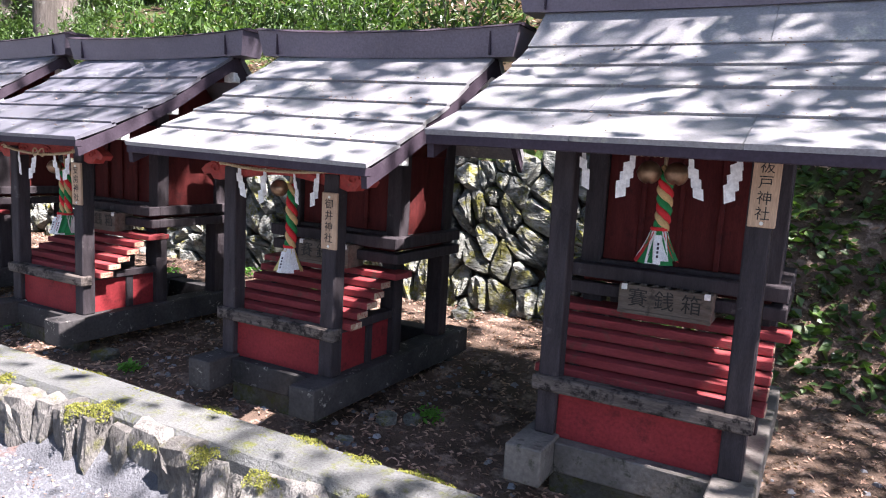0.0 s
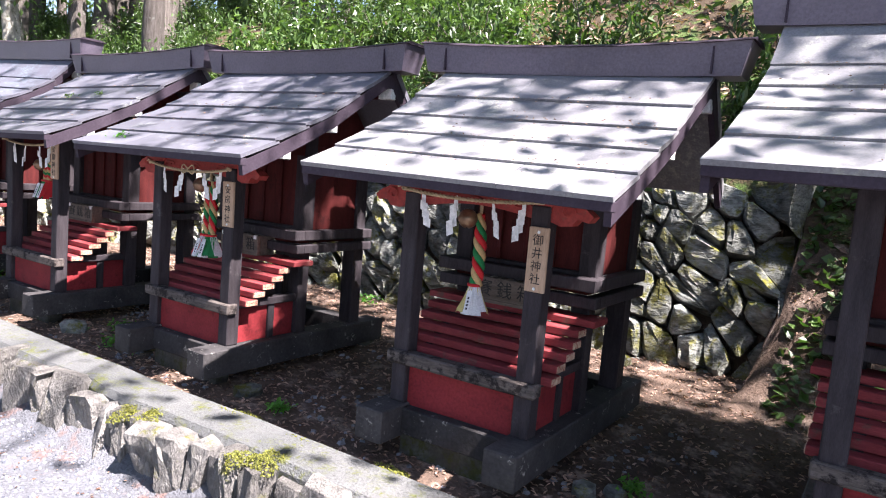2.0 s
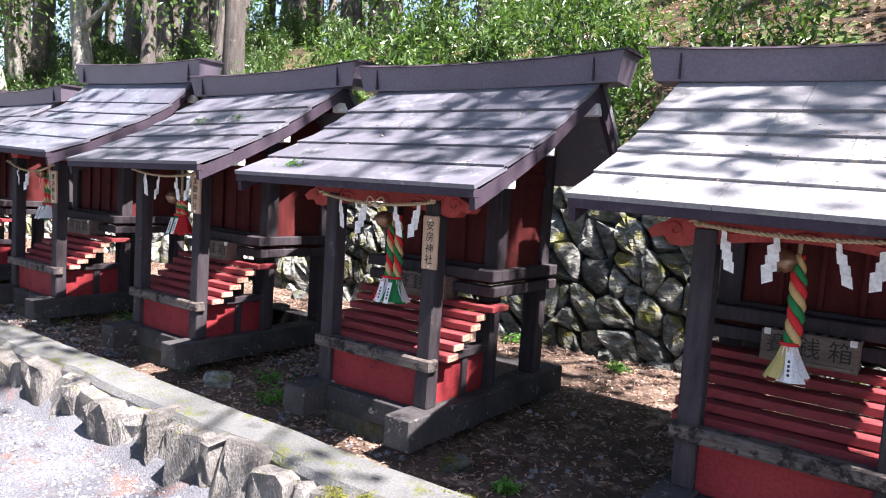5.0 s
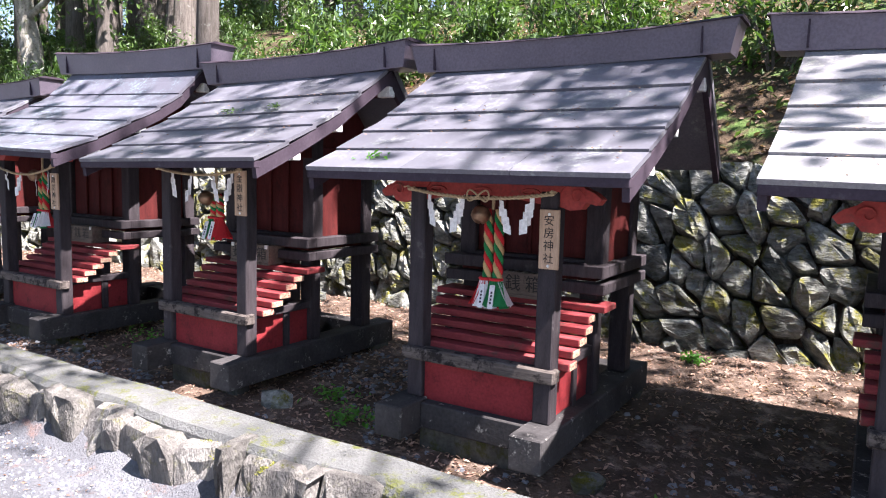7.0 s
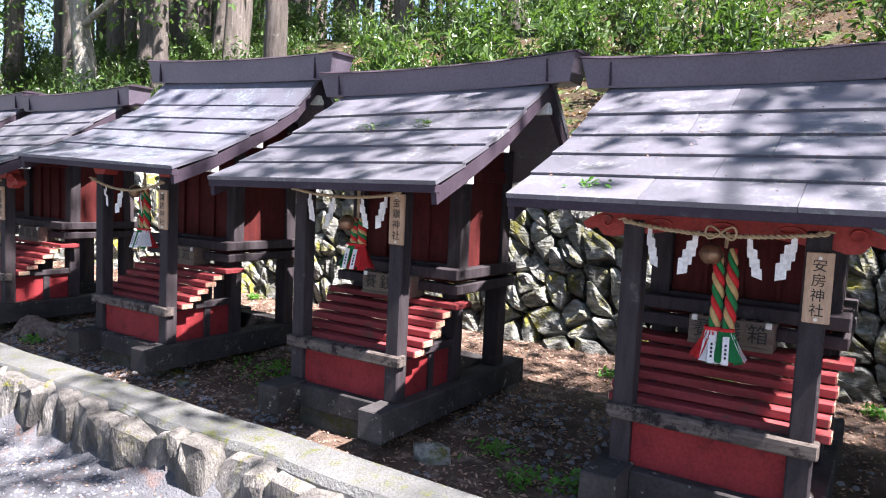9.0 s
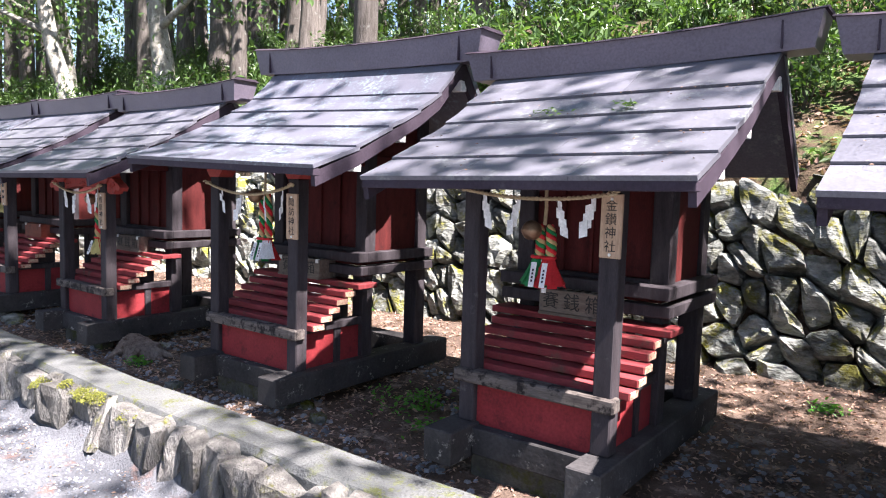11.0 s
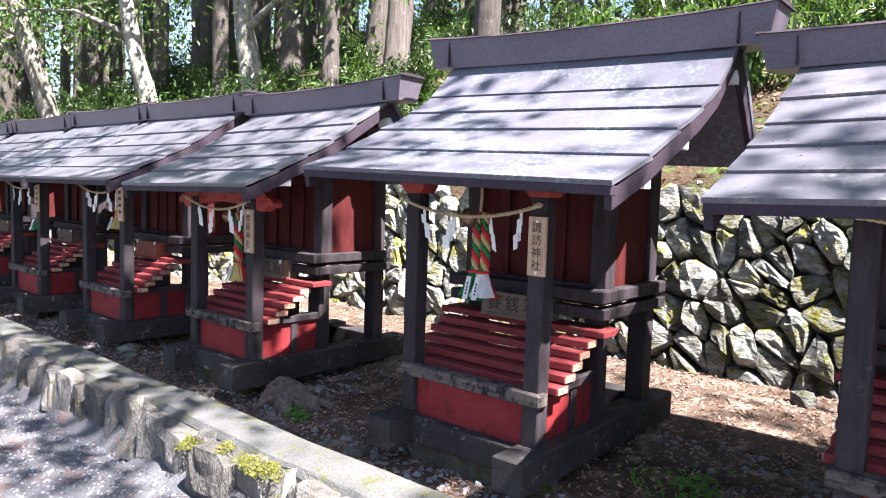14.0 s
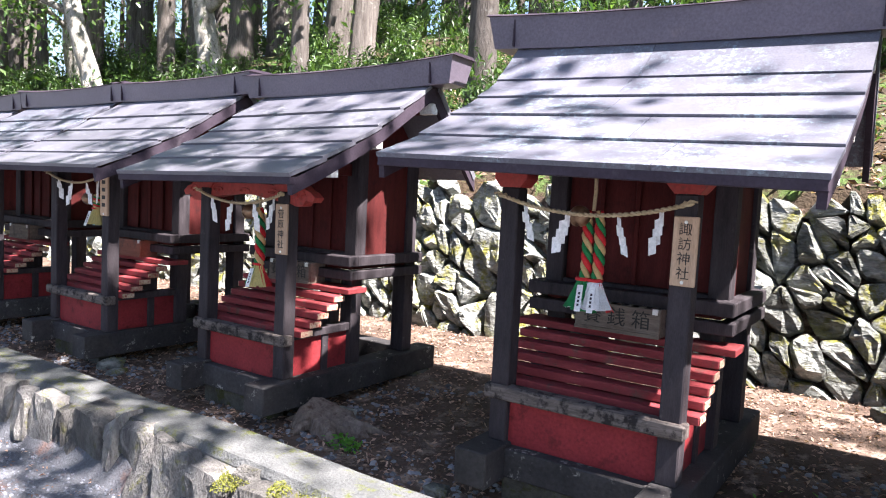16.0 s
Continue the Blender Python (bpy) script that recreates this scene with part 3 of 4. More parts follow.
    for s in (-1, 1):
        part("ridge_seam", box(s * (ridge_half - 0.16) - 0.004, s * (ridge_half - 0.16) + 0.004, ridge_y - 0.109, ridge_y - 0.09, zb + 0.005, zb + ht - 0.03, 0.001), EDGE, hub)
    return top, post_top


def offering_box(cx, half, dx=0.0, w=0.36, red=False, lettered=True):
    y0, y1, z0, z1 = 0.405, 0.555, 0.7045, 0.827
    ob = empty("offering_box", pose(cx + dx, FRONT, 0), "weathered wooden offering box with slatted top on the landing", "offering box", "offering boxes")
    m = BOXRED if red else BOXW
    h = w / 2
    y1 = 0.50
    y0 = 0.36
    part("front_board", box(-h, h, y0, y0 + 0.018, z0, z1, 0.003), m, ob)
    part("rear_board", box(-h, h, y1 - 0.018, y1, z0, z1, 0.003), m, ob)
    for s in (-1, 1):
        part("end_board", box(s * h - 0.009 - s * 0.01, s * h + 0.009 - s * 0.01, y0 + 0.0185, y1 - 0.0185, z0, z1, 0.002), m, ob)
        part("corner_cap", box(s * (h - 0.022) - 0.012, s * (h - 0.022) + 0.012, y0 - 0.003, y0 + 0.012, z1 - 0.022, z1 + 0.002, 0.001), CAP, ob, "pale metal corner cap")
    part("bottom_board", box(-h + 0.02, h - 0.02, y0 + 0.019, y1 - 0.019, z0, z0 + 0.012, 0), m, ob)
    for i in range(7):
        x = -h + 0.04 + i * (w - 0.08) / 6
        part("slat", box(x - 0.011, x + 0.011, y0 + 0.019, y1 - 0.019, z1 - 0.016, z1 + 0.003, 0.002), m, ob)
    part("top_trim", box(-h, h, y0 - 0.006, y0 - 0.0005, z0, z0 + 0.016, 0.001), m, ob)
    if lettered:
        words("lettering", "賽 銭 箱", 0.085, pose(0, y0 - 0.0012, (z0 + z1) / 2 + 0.004, 90), ob)


def name_plate(cx, half, text, z1, h=0.25, w=0.088):
    x = half - 0.05
    ob = empty("name_plate", pose(cx + x, FRONT, z1, 1.0, random.Random(cx).uniform(-0.8, 0.8)), "bare wooden name plate with black lettering on the post", "name plate", "shrine name plates")
    part("board", box(-w / 2, w / 2, -0.020, -0.0045, -h, 0, 0.003), TAN, ob)
    for z in (-0.02, -h + 0.014):
        bm = bmesh.new()
        bmesh.ops.create_cone(bm, cap_ends=True, segments=10, radius1=0.007, radius2=0.005, depth=0.004, matrix=pose(0, -0.0215, z, 90))
        part("nail_head", bm, CAP, ob)
    if text:
        words("lettering", "\n".join(text), 0.049, pose(0, -0.0206, -h / 2 - 0.002, 90), ob, INK, 1.08)
    else:
        for i in range(4):
            part("lettering", box(-0.02, 0.02, -0.0212, -0.0202, -0.055 - i * 0.05, -0.03 - i * 0.05, 0), INK, ob, "faint dark lettering")


def paper_streamer(x, z, parent, rng, kind=0):
    """A zigzag of folded white paper, hung from the rope."""
    bm = bmesh.new()
    w, hh = 0.036, 0.052
    px, pz = x, z
    dirs = -1 if kind else 1
    for i in range(4):
        k = 0.55 if i == 0 else 1.0
        y = -0.006 * (i % 2) + rng.uniform(-0.004, 0.004)
        sl = -0.012 * dirs
        pts = [(px - w * k / 2, pz), (px + w * k / 2, pz + sl), (px + w * k / 2 + 0.004, pz - hh), (px - w * k / 2 + 0.004, pz - hh - sl)]
        f = [bm.verts.new((a, y - 0.001, b)) for a, b in pts]
        g = [bm.verts.new((a, y + 0.001, b)) for a, b in pts]
        bm.faces.new(f)
        bm.faces.new(g[::-1])
        for q in range(4):
            bm.faces.new((f[(q + 1) % 4], f[q], g[q], g[(q + 1) % 4]))
        px += dirs * 0.010
        pz -= hh * 0.66
    bmesh.ops.rotate(bm, cent=(x, 0, z), matrix=Matrix.Rotation(rng.uniform(-0.5, 0.5), 3, "Z"), verts=bm.verts)
    bmesh.ops.rotate(bm, cent=(x, 0, z), matrix=Matrix.Rotation(rng.uniform(-0.10, 0.10), 3, "Y"), verts=bm.verts)
    part("paper_streamer", bm, WHITE, parent, "white zigzag paper streamer")


def straw_rope(cx, half, z, sag=0.035, spots=(-0.75, -0.25, 0.3, 0.72), bow=False, y=-0.03):
    rng = random.Random(cx)
    ob = empty("straw_rope", pose(cx, FRONT, 0), "thin straw rope hung with white paper streamers between posts", "rope", "shrine ropes")
    xs = [half * (-1.0 + 2.0 * i / 24) for i in range(25)]
    drop = lambda x: z - sag * (1 - (x / half) ** 2)
    for ph in (0, math.pi):
        pts = []
        for i in range(97):
            x = half * (-1 + 2 * i / 96)
            a = i * 1.1 + ph
            pts.append((x, y + 0.0045 * math.cos(a), drop(x) + 0.0045 * math.sin(a)))
        part("strand", tube(pts, 0.0055, 5), STRAW, ob, smooth=True)
    for s in (-1, 1):
        part("knot", tube([(s * (half - 0.004) + 0.014 * math.cos(a), y + 0.012 * math.sin(a), z + 0.004 * math.cos(2 * a)) for a in [j * 0.5 for j in range(13)]], 0.007, 6), STRAW, ob)
        part("loose_end", tube([(s * (half - 0.01), y - 0.005, z), (s * (half + 0.005), y - 0.012, z + 0.012), (s * (half + 0.03), y - 0.012, z + 0.006)], 0.004, 5), STRAW, ob)
    if bow:
        for s in (-1, 1):
            part("bow_loop", tube([(0.01 + s * 0.055 * math.sin(a) * (1 if a < 3.2 else 0.7), y - 0.01, drop(0) + 0.03 * math.sin(2 * a) * 0.8 + 0.01) for a in [j * 0.26 for j in range(13)]], 0.004, 5), STRAW, ob)
    for i, u in enumerate(spots):
        x = u * half
        paper_streamer(x, drop(x) - 0.002, ob, rng, i % 2)


def bell_rope(cx, dx, z_top, z_bot, tassel, double=False, bells=1, y=0.13):
    """A bell with its twisted rope in three colours, ending in ribbons."""
    rng = random.Random(cx + 1)
    ob = empty("bell_rope", pose(cx + dx, FRONT + y, 0), "twisted red, green and gold bell rope with ribbon tassel", "bell rope", "bell ropes")
    for b in range(bells):
        bxo = (-0.045 if bells == 1 else (-0.05, 0.05)[b])
        bm = bmesh.new()
        bmesh.ops.create_uvsphere(bm, u_segments=20, v_segments=14, radius=0.044)
        for v in bm.verts:
            if abs(v.co.z) < 0.006:
                v.co.xy *= 1.07
            if v.co.z < -0.02 and abs(v.co.x) < 0.008:
                v.co.z += 0.008
        bmesh.ops.translate(bm, verts=bm.verts, vec=(bxo, -0.035, z_top - 0.045))
        part("bell", bm, BRONZE, ob, "round bronze bell", smooth=True)
    part("hanger", tube([(0, 0, z_top - 0.02), (0.004, 0, z_top + 0.06), (0, 0, z_top + 0.16)], 0.008, 6), STRAW, ob)
    zb = z_bot + 0.12
    for q, xo in enumerate(((-0.026, 0.026) if double else (0.0,))):
        R, r = (0.0125, 0.0125) if double else (0.016, 0.0155)
        for k, col in enumerate(("red", "green", "gold")):
            pts = []
            n = 60
            for i in range(n + 1):
                u = i / n
                a = u * 15 + k * 2 * math.pi / 3
                taper = 0.6 + 0.4 * min(1, u * 3)
                pts.append((xo + R * taper * math.cos(a) + 0.01 * math.sin(u * 2.5), R * taper * math.sin(a), z_top - 0.02 + (zb - z_top + 0.02) * u))
            part("rope_strand", tube(pts, lambda u: r * (0.7 + 0.3 * min(1, u * 3)), 7), CLOTH[col], ob, col + " twisted strand", smooth=True)
        part("binding", tube([(xo + 0.027 * math.cos(a), 0.027 * math.sin(a), zb) for a in [j * math.pi / 6 for j in range(13)]], 0.008, 6), CLOTH["red" if tassel[0] != "red" else "red"], ob, smooth=True)
        n = 16
        cols = tassel if not double else tassel[q::2] or tassel
        for i in range(n):
            a = 2 * math.pi * i / n
            col = cols[i * len(cols) // n]
            sp = rng.uniform(0.045, 0.062) if tassel != ("red",) else 0.07
            ca, sa = math.cos(a), math.sin(a)
            ln = z_bot + rng.uniform(-0.012, 0.012)
            bm = bmesh.new()
            strip = []
            for u in (0, 0.35, 0.7, 1.0):
                rad = 0.018 + sp * u * (0.7 + 0.3 * u)
                wd = 0.006 + 0.007 * u + 0.002 * len(tassel)
                c = Vector((xo + rad * ca, rad * sa, zb + (ln - zb) * u))
                t = Vector((-sa, ca, 0)) * wd
                o = Vector((ca, sa, 0)) * 0.0012
                strip.append([bm.verts.new(c + t + o), bm.verts.new(c - t + o), bm.verts.new(c - t - o), bm.verts.new(c + t - o)])
            for s0, s1 in zip(strip, strip[1:]):
                for k in range(4):
                    bm.faces.new((s0[k], s0[(k + 1) % 4], s1[(k + 1) % 4], s1[k]))
            bm.faces.new(strip[0][::-1])
            bm.faces.new(strip[-1])
            part("ribbon", bm, CLOTH[col], ob, col + " cloth ribbon")
        if tassel != ("red",):
            bm = box(-0.012, 0.012, -0.001, 0.001, -0.11, 0, 0)
            bmesh.ops.transform(bm, matrix=pose(xo + 0.012, -0.055, zb - 0.02, -22, 0, 12), verts=bm.verts)
            lab = part("label_ribbon", bm, CLOTH["white"], ob, "white ribbon with small faint writing")
            for i in range(4):
                bm = box(-0.004, 0.004, -0.0022, -0.0012, -0.04 - i * 0.016, -0.03 - i * 0.016, 0)
                bmesh.ops.transform(bm, matrix=pose(xo + 0.012, -0.055, zb - 0.02, -22, 0, 12), verts=bm.verts)
                part("lettering", bm, EDGE, lab)


MIXED = ("red", "white", "green", "white", "red", "green", "white", "green")
SHRINES = [
    # centre, half width, roof half, ridge half, lift, tilt, tall, head, roof, sill, roof shift, plate text
    (-0.470, 0.412, 0.81, 0.96, 0.030, 0.4, True, "none", ROOF_PALE, SILLW_OLD, 0.0, "祓戸神社"),
    (-2.266, 0.383, 0.735, 0.885, -0.015, 1.2, False, "nose", ROOF_PALE, SILLW, -0.005, "御井神社"),
    (-4.166, 0.390, 0.758, 0.90, 0.008, 0.0, False, "nose", ROOF_DARK, SILLW, -0.006, "安房神社"),
    (-6.005, 0.388, 0.740, 0.905, 0.035, -0.9, False, "none", ROOF_DARK, SILLW, -0.005, "金鑚神社"),
    (-7.886, 0.420, 0.842, 1.01, 0.020, 1.7, True, "block", ROOF_BLUE, SILLW, 0.0, "諏訪神社"),
    (-9.925, 0.385, 0.715, 0.89, 0.015, -0.7, False, "nose", ROOF_DARK, SILLW, -0.04, "菅原神社"),
    (-11.634, 0.397, 0.76, 0.88, 0.035, 0.0, False, "none", ROOF_DARK, SILLW, -0.05, ""),
    (-13.30, 0.40, 0.75, 0.90, 0.035, 0.0, False, "none", ROOF_BLUE, SILLW, 0.0, ""),
    (-15.05, 0.40, 0.75, 0.90, 0.02, 0.0, False, "none", ROOF_DARK, SILLW, 0.0, ""),
    (-16.85, 0.40, 0.75, 0.90, 0.02, 0.0, False, "none", ROOF_DARK, SILLW, 0.0, ""),
    (-18.6, 0.40, 0.75, 0.90, 0.02, 0.0, False, "none", ROOF_DARK, SILLW, 0.0, ""),
]
TASSELS = [MIXED, ("yellow", "green", "yellow", "white"), MIXED, ("white", "red", "green", "red"), ("white", "red", "green", "white"), ("red", "white", "green", "yellow"), ("yellow", "blue", "yellow"), ("red", "blue", "green"), MIXED, MIXED, MIXED]
for i, (cx, half, rh, gh, lift, tilt, tall, head, roof, sill, rdx, text) in enumerate(SHRINES):
    top, zt = shrine(cx, half, rh, gh, lift, tilt, tall, head, roof, sill, rdx)
    rope_z = {0: 1.40, 4: 1.275}.get(i, 1.225 if head == "nose" else 1.285)
    straw_rope(cx, half - 0.04, rope_z, (0.03, 0.02, 0.03, 0.03, 0.06)[min(i, 4)], bow=(i == 2))
    name_plate(cx, half, text, {0: 1.395, 1: 1.125, 2: 1.16, 3: 1.285, 4: 1.23, 5: 1.175}.get(i, 1.28), h=0.25 if i in (0, 2, 3, 4) else 0.265)
    bell_rope(cx, {3: -0.03, 4: -0.04, 1: -0.03}.get(i, 0.0), {0: 1.35, 4: 1.25}.get(i, 1.16), {0: 0.975, 1: 0.70, 2: 0.70, 3: 0.88, 5: 0.70, 6: 0.93}.get(i, 0.83), TASSELS[i], double=(i in (2, 3, 4)), bells=2 if i == 0 else 1)
    offering_box(cx, half, 0.0, 0.38 if i in (0, 4) else 0.34, red=(i == 6), lettered=(i < 6))


# ---- stones of the kerb ----
def kerb_stones():
    rng = np.random.default_rng(3)
    x = 1.5
    while x > -15.5:
        w = rng.uniform(0.09, 0.30)
        hgt = rng.uniform(0.30, 0.365)
        n = 8
        poly = []
        lean = rng.uniform(-0.05, 0.05)
        for k in range(n):
            a = 2 * math.pi * (k + 0.5) / n
            c, s = math.cos(a), math.sin(a)
            px = np.sign(c) * abs(c) ** 0.4 * w * 0.53
            pz = np.sign(s) * abs(s) ** 0.4 * hgt * 0.5
            poly.append(np.array([px + lean * pz / hgt * 2 + rng.normal(0, 0.012), pz + rng.normal(0, 0.014)]))
        v, f = rock_mesh(rng, poly, 0.13, rng.uniform(0.03, 0.06))
        me = bpy.data.meshes.new("stone")
        me.from_pydata(v, [], f)
        ob = link("stone", me, KERBSTONE, kerb_ob)
        ob.matrix_local = pose(x - w / 2, 1.93 + rng.uniform(-0.035, 0.025), -0.32 + hgt / 2, rng.uniform(-14, 2), 0, rng.uniform(-8, 8))
        x -= w * 0.95


def wall_stones():
    rng = np.random.default_rng(11)
    pts = []
    x = WALL_END - 0.06
    sx, sz = 0.20, 0.21
    row = 0
    while x > -20:
        for k in range(7):
            pts.append(((x + rng.uniform(-0.11, 0.11)) , 0.10 + sz * k + (0.5 * sz if row % 2 else 0) + rng.uniform(-0.10, 0.10)))
        x -= sx
        row += 1
    sh = 0.45
    skewed = [(a + sh * b * (1 if math.sin(a * 1.3) > 0 else -0.8) * 0.35, b) for a, b in pts]
    rest_v, rest_f = [], []
    turn = radians(-52)
    long = np.array([math.cos(turn), math.sin(turn)])
    squash = np.eye(2) + (1 / 1.65 - 1) * np.outer(long, long)
    widen = np.linalg.inv(squash)
    for (px, pz), poly in zip(skewed, cells(rng, [squash @ np.array(q) for q in skewed], 22)):
        poly = [widen @ np.array(q) for q in poly]
        if len(poly) < 3:
            continue
        poly = round_poly([np.array(q) for q in poly], 0.003, rng)
        poly = [np.array([min(q[0], WALL_END + rng.uniform(-0.02, 0.03)), min(max(q[1], -0.02), 1.44 + 0.02 * math.sin(9 * q[0]))]) for q in poly]
        c = np.mean(poly, 0)
        if c[1] > 1.36:
            continue
        v, f = rock_mesh(rng, [q - c for q in poly], 0.16, rng.uniform(0.03, 0.075))
        m = pose(c[0], 4.72 + 0.27 * c[1] + rng.uniform(-0.035, 0.03), c[1], -13 + rng.uniform(-14, 14), rng.uniform(-12, 12), rng.uniform(-18, 18))
        if c[0] > -9.2:
            me = bpy.data.meshes.new("stone")
            me.from_pydata(v, [], f)
            link("stone", me, STONE, wall_ob).matrix_local = m
        else:
            base = len(rest_v)
            rest_v += [tuple(m @ Vector(q)) for q in v]
            rest_f += [tuple(base + q for q in g) for g in f]
    me = bpy.data.meshes.new("far_stones")
    me.from_pydata(rest_v, [], rest_f)
    tagged(link("far_stones", me, STONE, wall_ob), kind="stuff")


# ---- trees, bushes ----
def trunk_mesh(rng, height, r0, r1, sides=14, wander=0.15, flare=0.35):
    path, rad = [], []
    n = 16
    ox, oy = rng.uniform(0, 50), rng.uniform(0, 50)
    for i in range(n + 1):
        u = (i / n) ** 1.4
        path.append((wander * noise.noise((ox, u * 3, 0)), wander * noise.noise((oy, u * 3, 9)), height * u - 0.3))
    return tube(path, lambda q: (r1 + (r0 - r1) * (1 - q ** 1.4)) * (1 + flare * math.exp(-q ** 1.4 * height * 2.2)), sides)


def crumple(bm, amount, scale):
    for v in bm.verts:
        k = noise.noise(Vector((v.co.x * scale, v.co.y * scale, v.co.z * scale * 0.25)))
        v.co.x += amount * k
        v.co.y += amount * noise.noise(Vector((v.co.y * scale + 7, v.co.x * scale, v.co.z * scale * 0.25)))


def cedar(seed, height=16.0, r0=0.24, crown_from=7.0, leaves=1400):
    rng = random.Random(seed)
    nr = np.random.default_rng(seed)
    tree = empty("cedar_tree", pose(0, 0, 0), "tall straight cedar with grey fissured bark", "tree", "forest cedars")
    bm = trunk_mesh(rng, height, r0, 0.05)
    crumple(bm, r0 * 0.25, 3.0)
    part("trunk", bm, BARK, tree, smooth=True)
    pts = []
    for k in range(26):
        z = crown_from + (height - crown_from) * (k / 26) ** 0.9
        a = rng.uniform(0, 6.283)
        ln = (2.3 - 1.6 * k / 26) * rng.uniform(0.7, 1.2)
        end = Vector((math.cos(a) * ln, math.sin(a) * ln, z - 0.25 * ln))
        if k % 2 == 0:
            part("limb", tube([(0, 0, z), tuple(end * 0.5 + Vector((0, 0, z)) * 0.5 + Vector((0, 0, 0.1))), tuple(end)], lambda q: 0.045 * (1 - 0.8 * q), 5), BARK, tree)
        m = leaves // 26
        u = nr.uniform(0.25, 1.05, m)
        pts.append(np.stack([end.x * u + nr.normal(0, 0.22, m), end.y * u + nr.normal(0, 0.22, m), z + (end.z - z) * u + nr.normal(0, 0.13, m)], 1))
    me = scatter_mesh("crown", nr, np.concatenate(pts), 0.30, 0.4)
    link("crown", me, NEEDLE, tree)
    return tree


def old_tree(seed, height=7.0, r0=0.17, lean=0.12, leaves=2600, low=2.6):
    """A leaning broad-leaved tree with pale lichened bark and forked limbs."""
    rng = random.Random(seed)
    nr = np.random.default_rng(seed)
    tree = empty("broadleaf_tree", pose(0, 0, 0), "leaning broad-leaved tree with pale lichened bark", "tree", "broad-leaved trees")
    path = [(-lean * h * 1.3 + 0.12 * math.sin(h * 1.1 + seed), 0.06 * math.sin(h * 1.7), h - 0.3) for h in [i * 0.3 for i in range(int(height * 0.7 / 0.3))]]
    bm = tube(path, lambda q: r0 * (1.25 - 0.85 * q), 12)
    crumple(bm, r0 * 0.35, 4.0)
    part("trunk", bm, BARK_PALE, tree, smooth=True)
    pts = []
    for k in range(9):
        j = rng.randrange(int(len(path) * 0.4), len(path))
        b = Vector(path[j])
        a = rng.uniform(0, 6.283)
        ln = rng.uniform(1.2, 2.4)
        e = b + Vector((math.cos(a) * ln, math.sin(a) * ln, rng.uniform(0.4, 1.4)))
        mid = (b + e) / 2 + Vector((rng.uniform(-0.2, 0.2), rng.uniform(-0.2, 0.2), 0.25))
        bm = tube([tuple(b), tuple(b * 0.5 + mid * 0.5), tuple(mid), tuple(e)], lambda q: r0 * 0.42 * (1 - 0.8 * q), 7)
        part("limb", bm, BARK_PALE, tree, smooth=True)
        m = leaves // 9
        pts.append(np.array(e) + nr.normal(0, 1, (m, 3)) * np.array([0.75, 0.75, 0.45]))
    link("crown", scatter_mesh("crown", nr, np.concatenate(pts), 0.13, 0.5), LEAF_PALE, tree)
    return tree


def bush(seed, size=0.6, leaves=900, material=LEAF, leaf=0.11, name="forest_bush", label="dark green broad-leaved forest bush"):
    nr = np.random.default_rng(seed)
    rng = random.Random(seed)
    ob = empty(name, pose(0, 0, 0), label, "bush", name.replace("_", " ") + "es")
    pts = []
    for k in range(12):
        a, r = rng.uniform(0, 6.283), size * rng.uniform(0.15, 0.95)
        tip = Vector((math.cos(a) * r, math.sin(a) * r, size * rng.uniform(0.5, 1.7)))
        part("stem", tube([(tip.x * 0.1, tip.y * 0.1, -0.1), tuple(tip * 0.5 + Vector((0, 0, 0.12 * size))), tuple(tip)], lambda q: 0.014 * (1 - 0.7 * q), 4), BARK, ob)
        m = leaves // 12
        u = nr.uniform(0.4, 1.1, m)[:, None]
        pts.append(np.array(tip)[None] * u + nr.normal(0, 0.16 * size + 0.02, (m, 3)))
    link("leaves", scatter_mesh("leaves", nr, np.concatenate(pts), leaf, 0.36), material, ob)
    return ob


def place(ob, x, y, rz=0.0, s=1.0, dz=0.0):
    c = copy_thing(ob, pose(x, y, land(x, y) + dz, 0, 0, rz))
    c.scale = (s, s, s)
    return c


def drop_first(ob):
    for o in (*ob.children_recursive, ob):
        bpy.data.objects.remove(o)


rng0 = random.Random(21)
cedars = [cedar(s, 17 + s, 0.22 + 0.03 * s, 7.5) for s in range(3)]
# the first six stand out of view, added only to shade the right-hand slope
spots = [(3.2, 8.8, 0.7), (5.0, 10.0, 0.7), (2.9, 11.5, 0.75), (6.0, 7.6, 0.65), (4.2, 13.0, 0.8), (7.5, 11.0, 0.8), (-11.1, 6.75, 0.66), (-14.9, 7.6, 0.66), (-13.8, 13.3, 1.1), (-10.6, 13.0, 1.0), (-18.6, 12.5, 1.1), (-21.0, 9.4, 0.9), (-8.4, 14.6, 1.0), (-22.0, 13.5, 1.2), (-25.5, 10.2, 1.0)]
for _ in range(130):
    x = rng0.uniform(-48, 4)
    y = rng0.uniform(9.5, 34) if x < -15 else rng0.uniform(17, 34)
    spots.append((x, y, rng0.uniform(0.7, 1.3)))
for _ in range(26):
    spots.append((rng0.uniform(-60, -24), rng0.uniform(-6, 12), rng0.uniform(0.9, 1.4)))
for _ in range(24):
    spots.append((rng0.uniform(-22, 16), rng0.uniform(-24, -9), rng0.uniform(0.8, 1.3)))
for x, y, s in spots:
    place(rng0.choice(cedars), x, y, rng0.uniform(0, 360), s)
for c in cedars:
    drop_first(c)
broad = [old_tree(s, 6.5 + s, 0.15 + 0.02 * s) for s in (1, 2)]
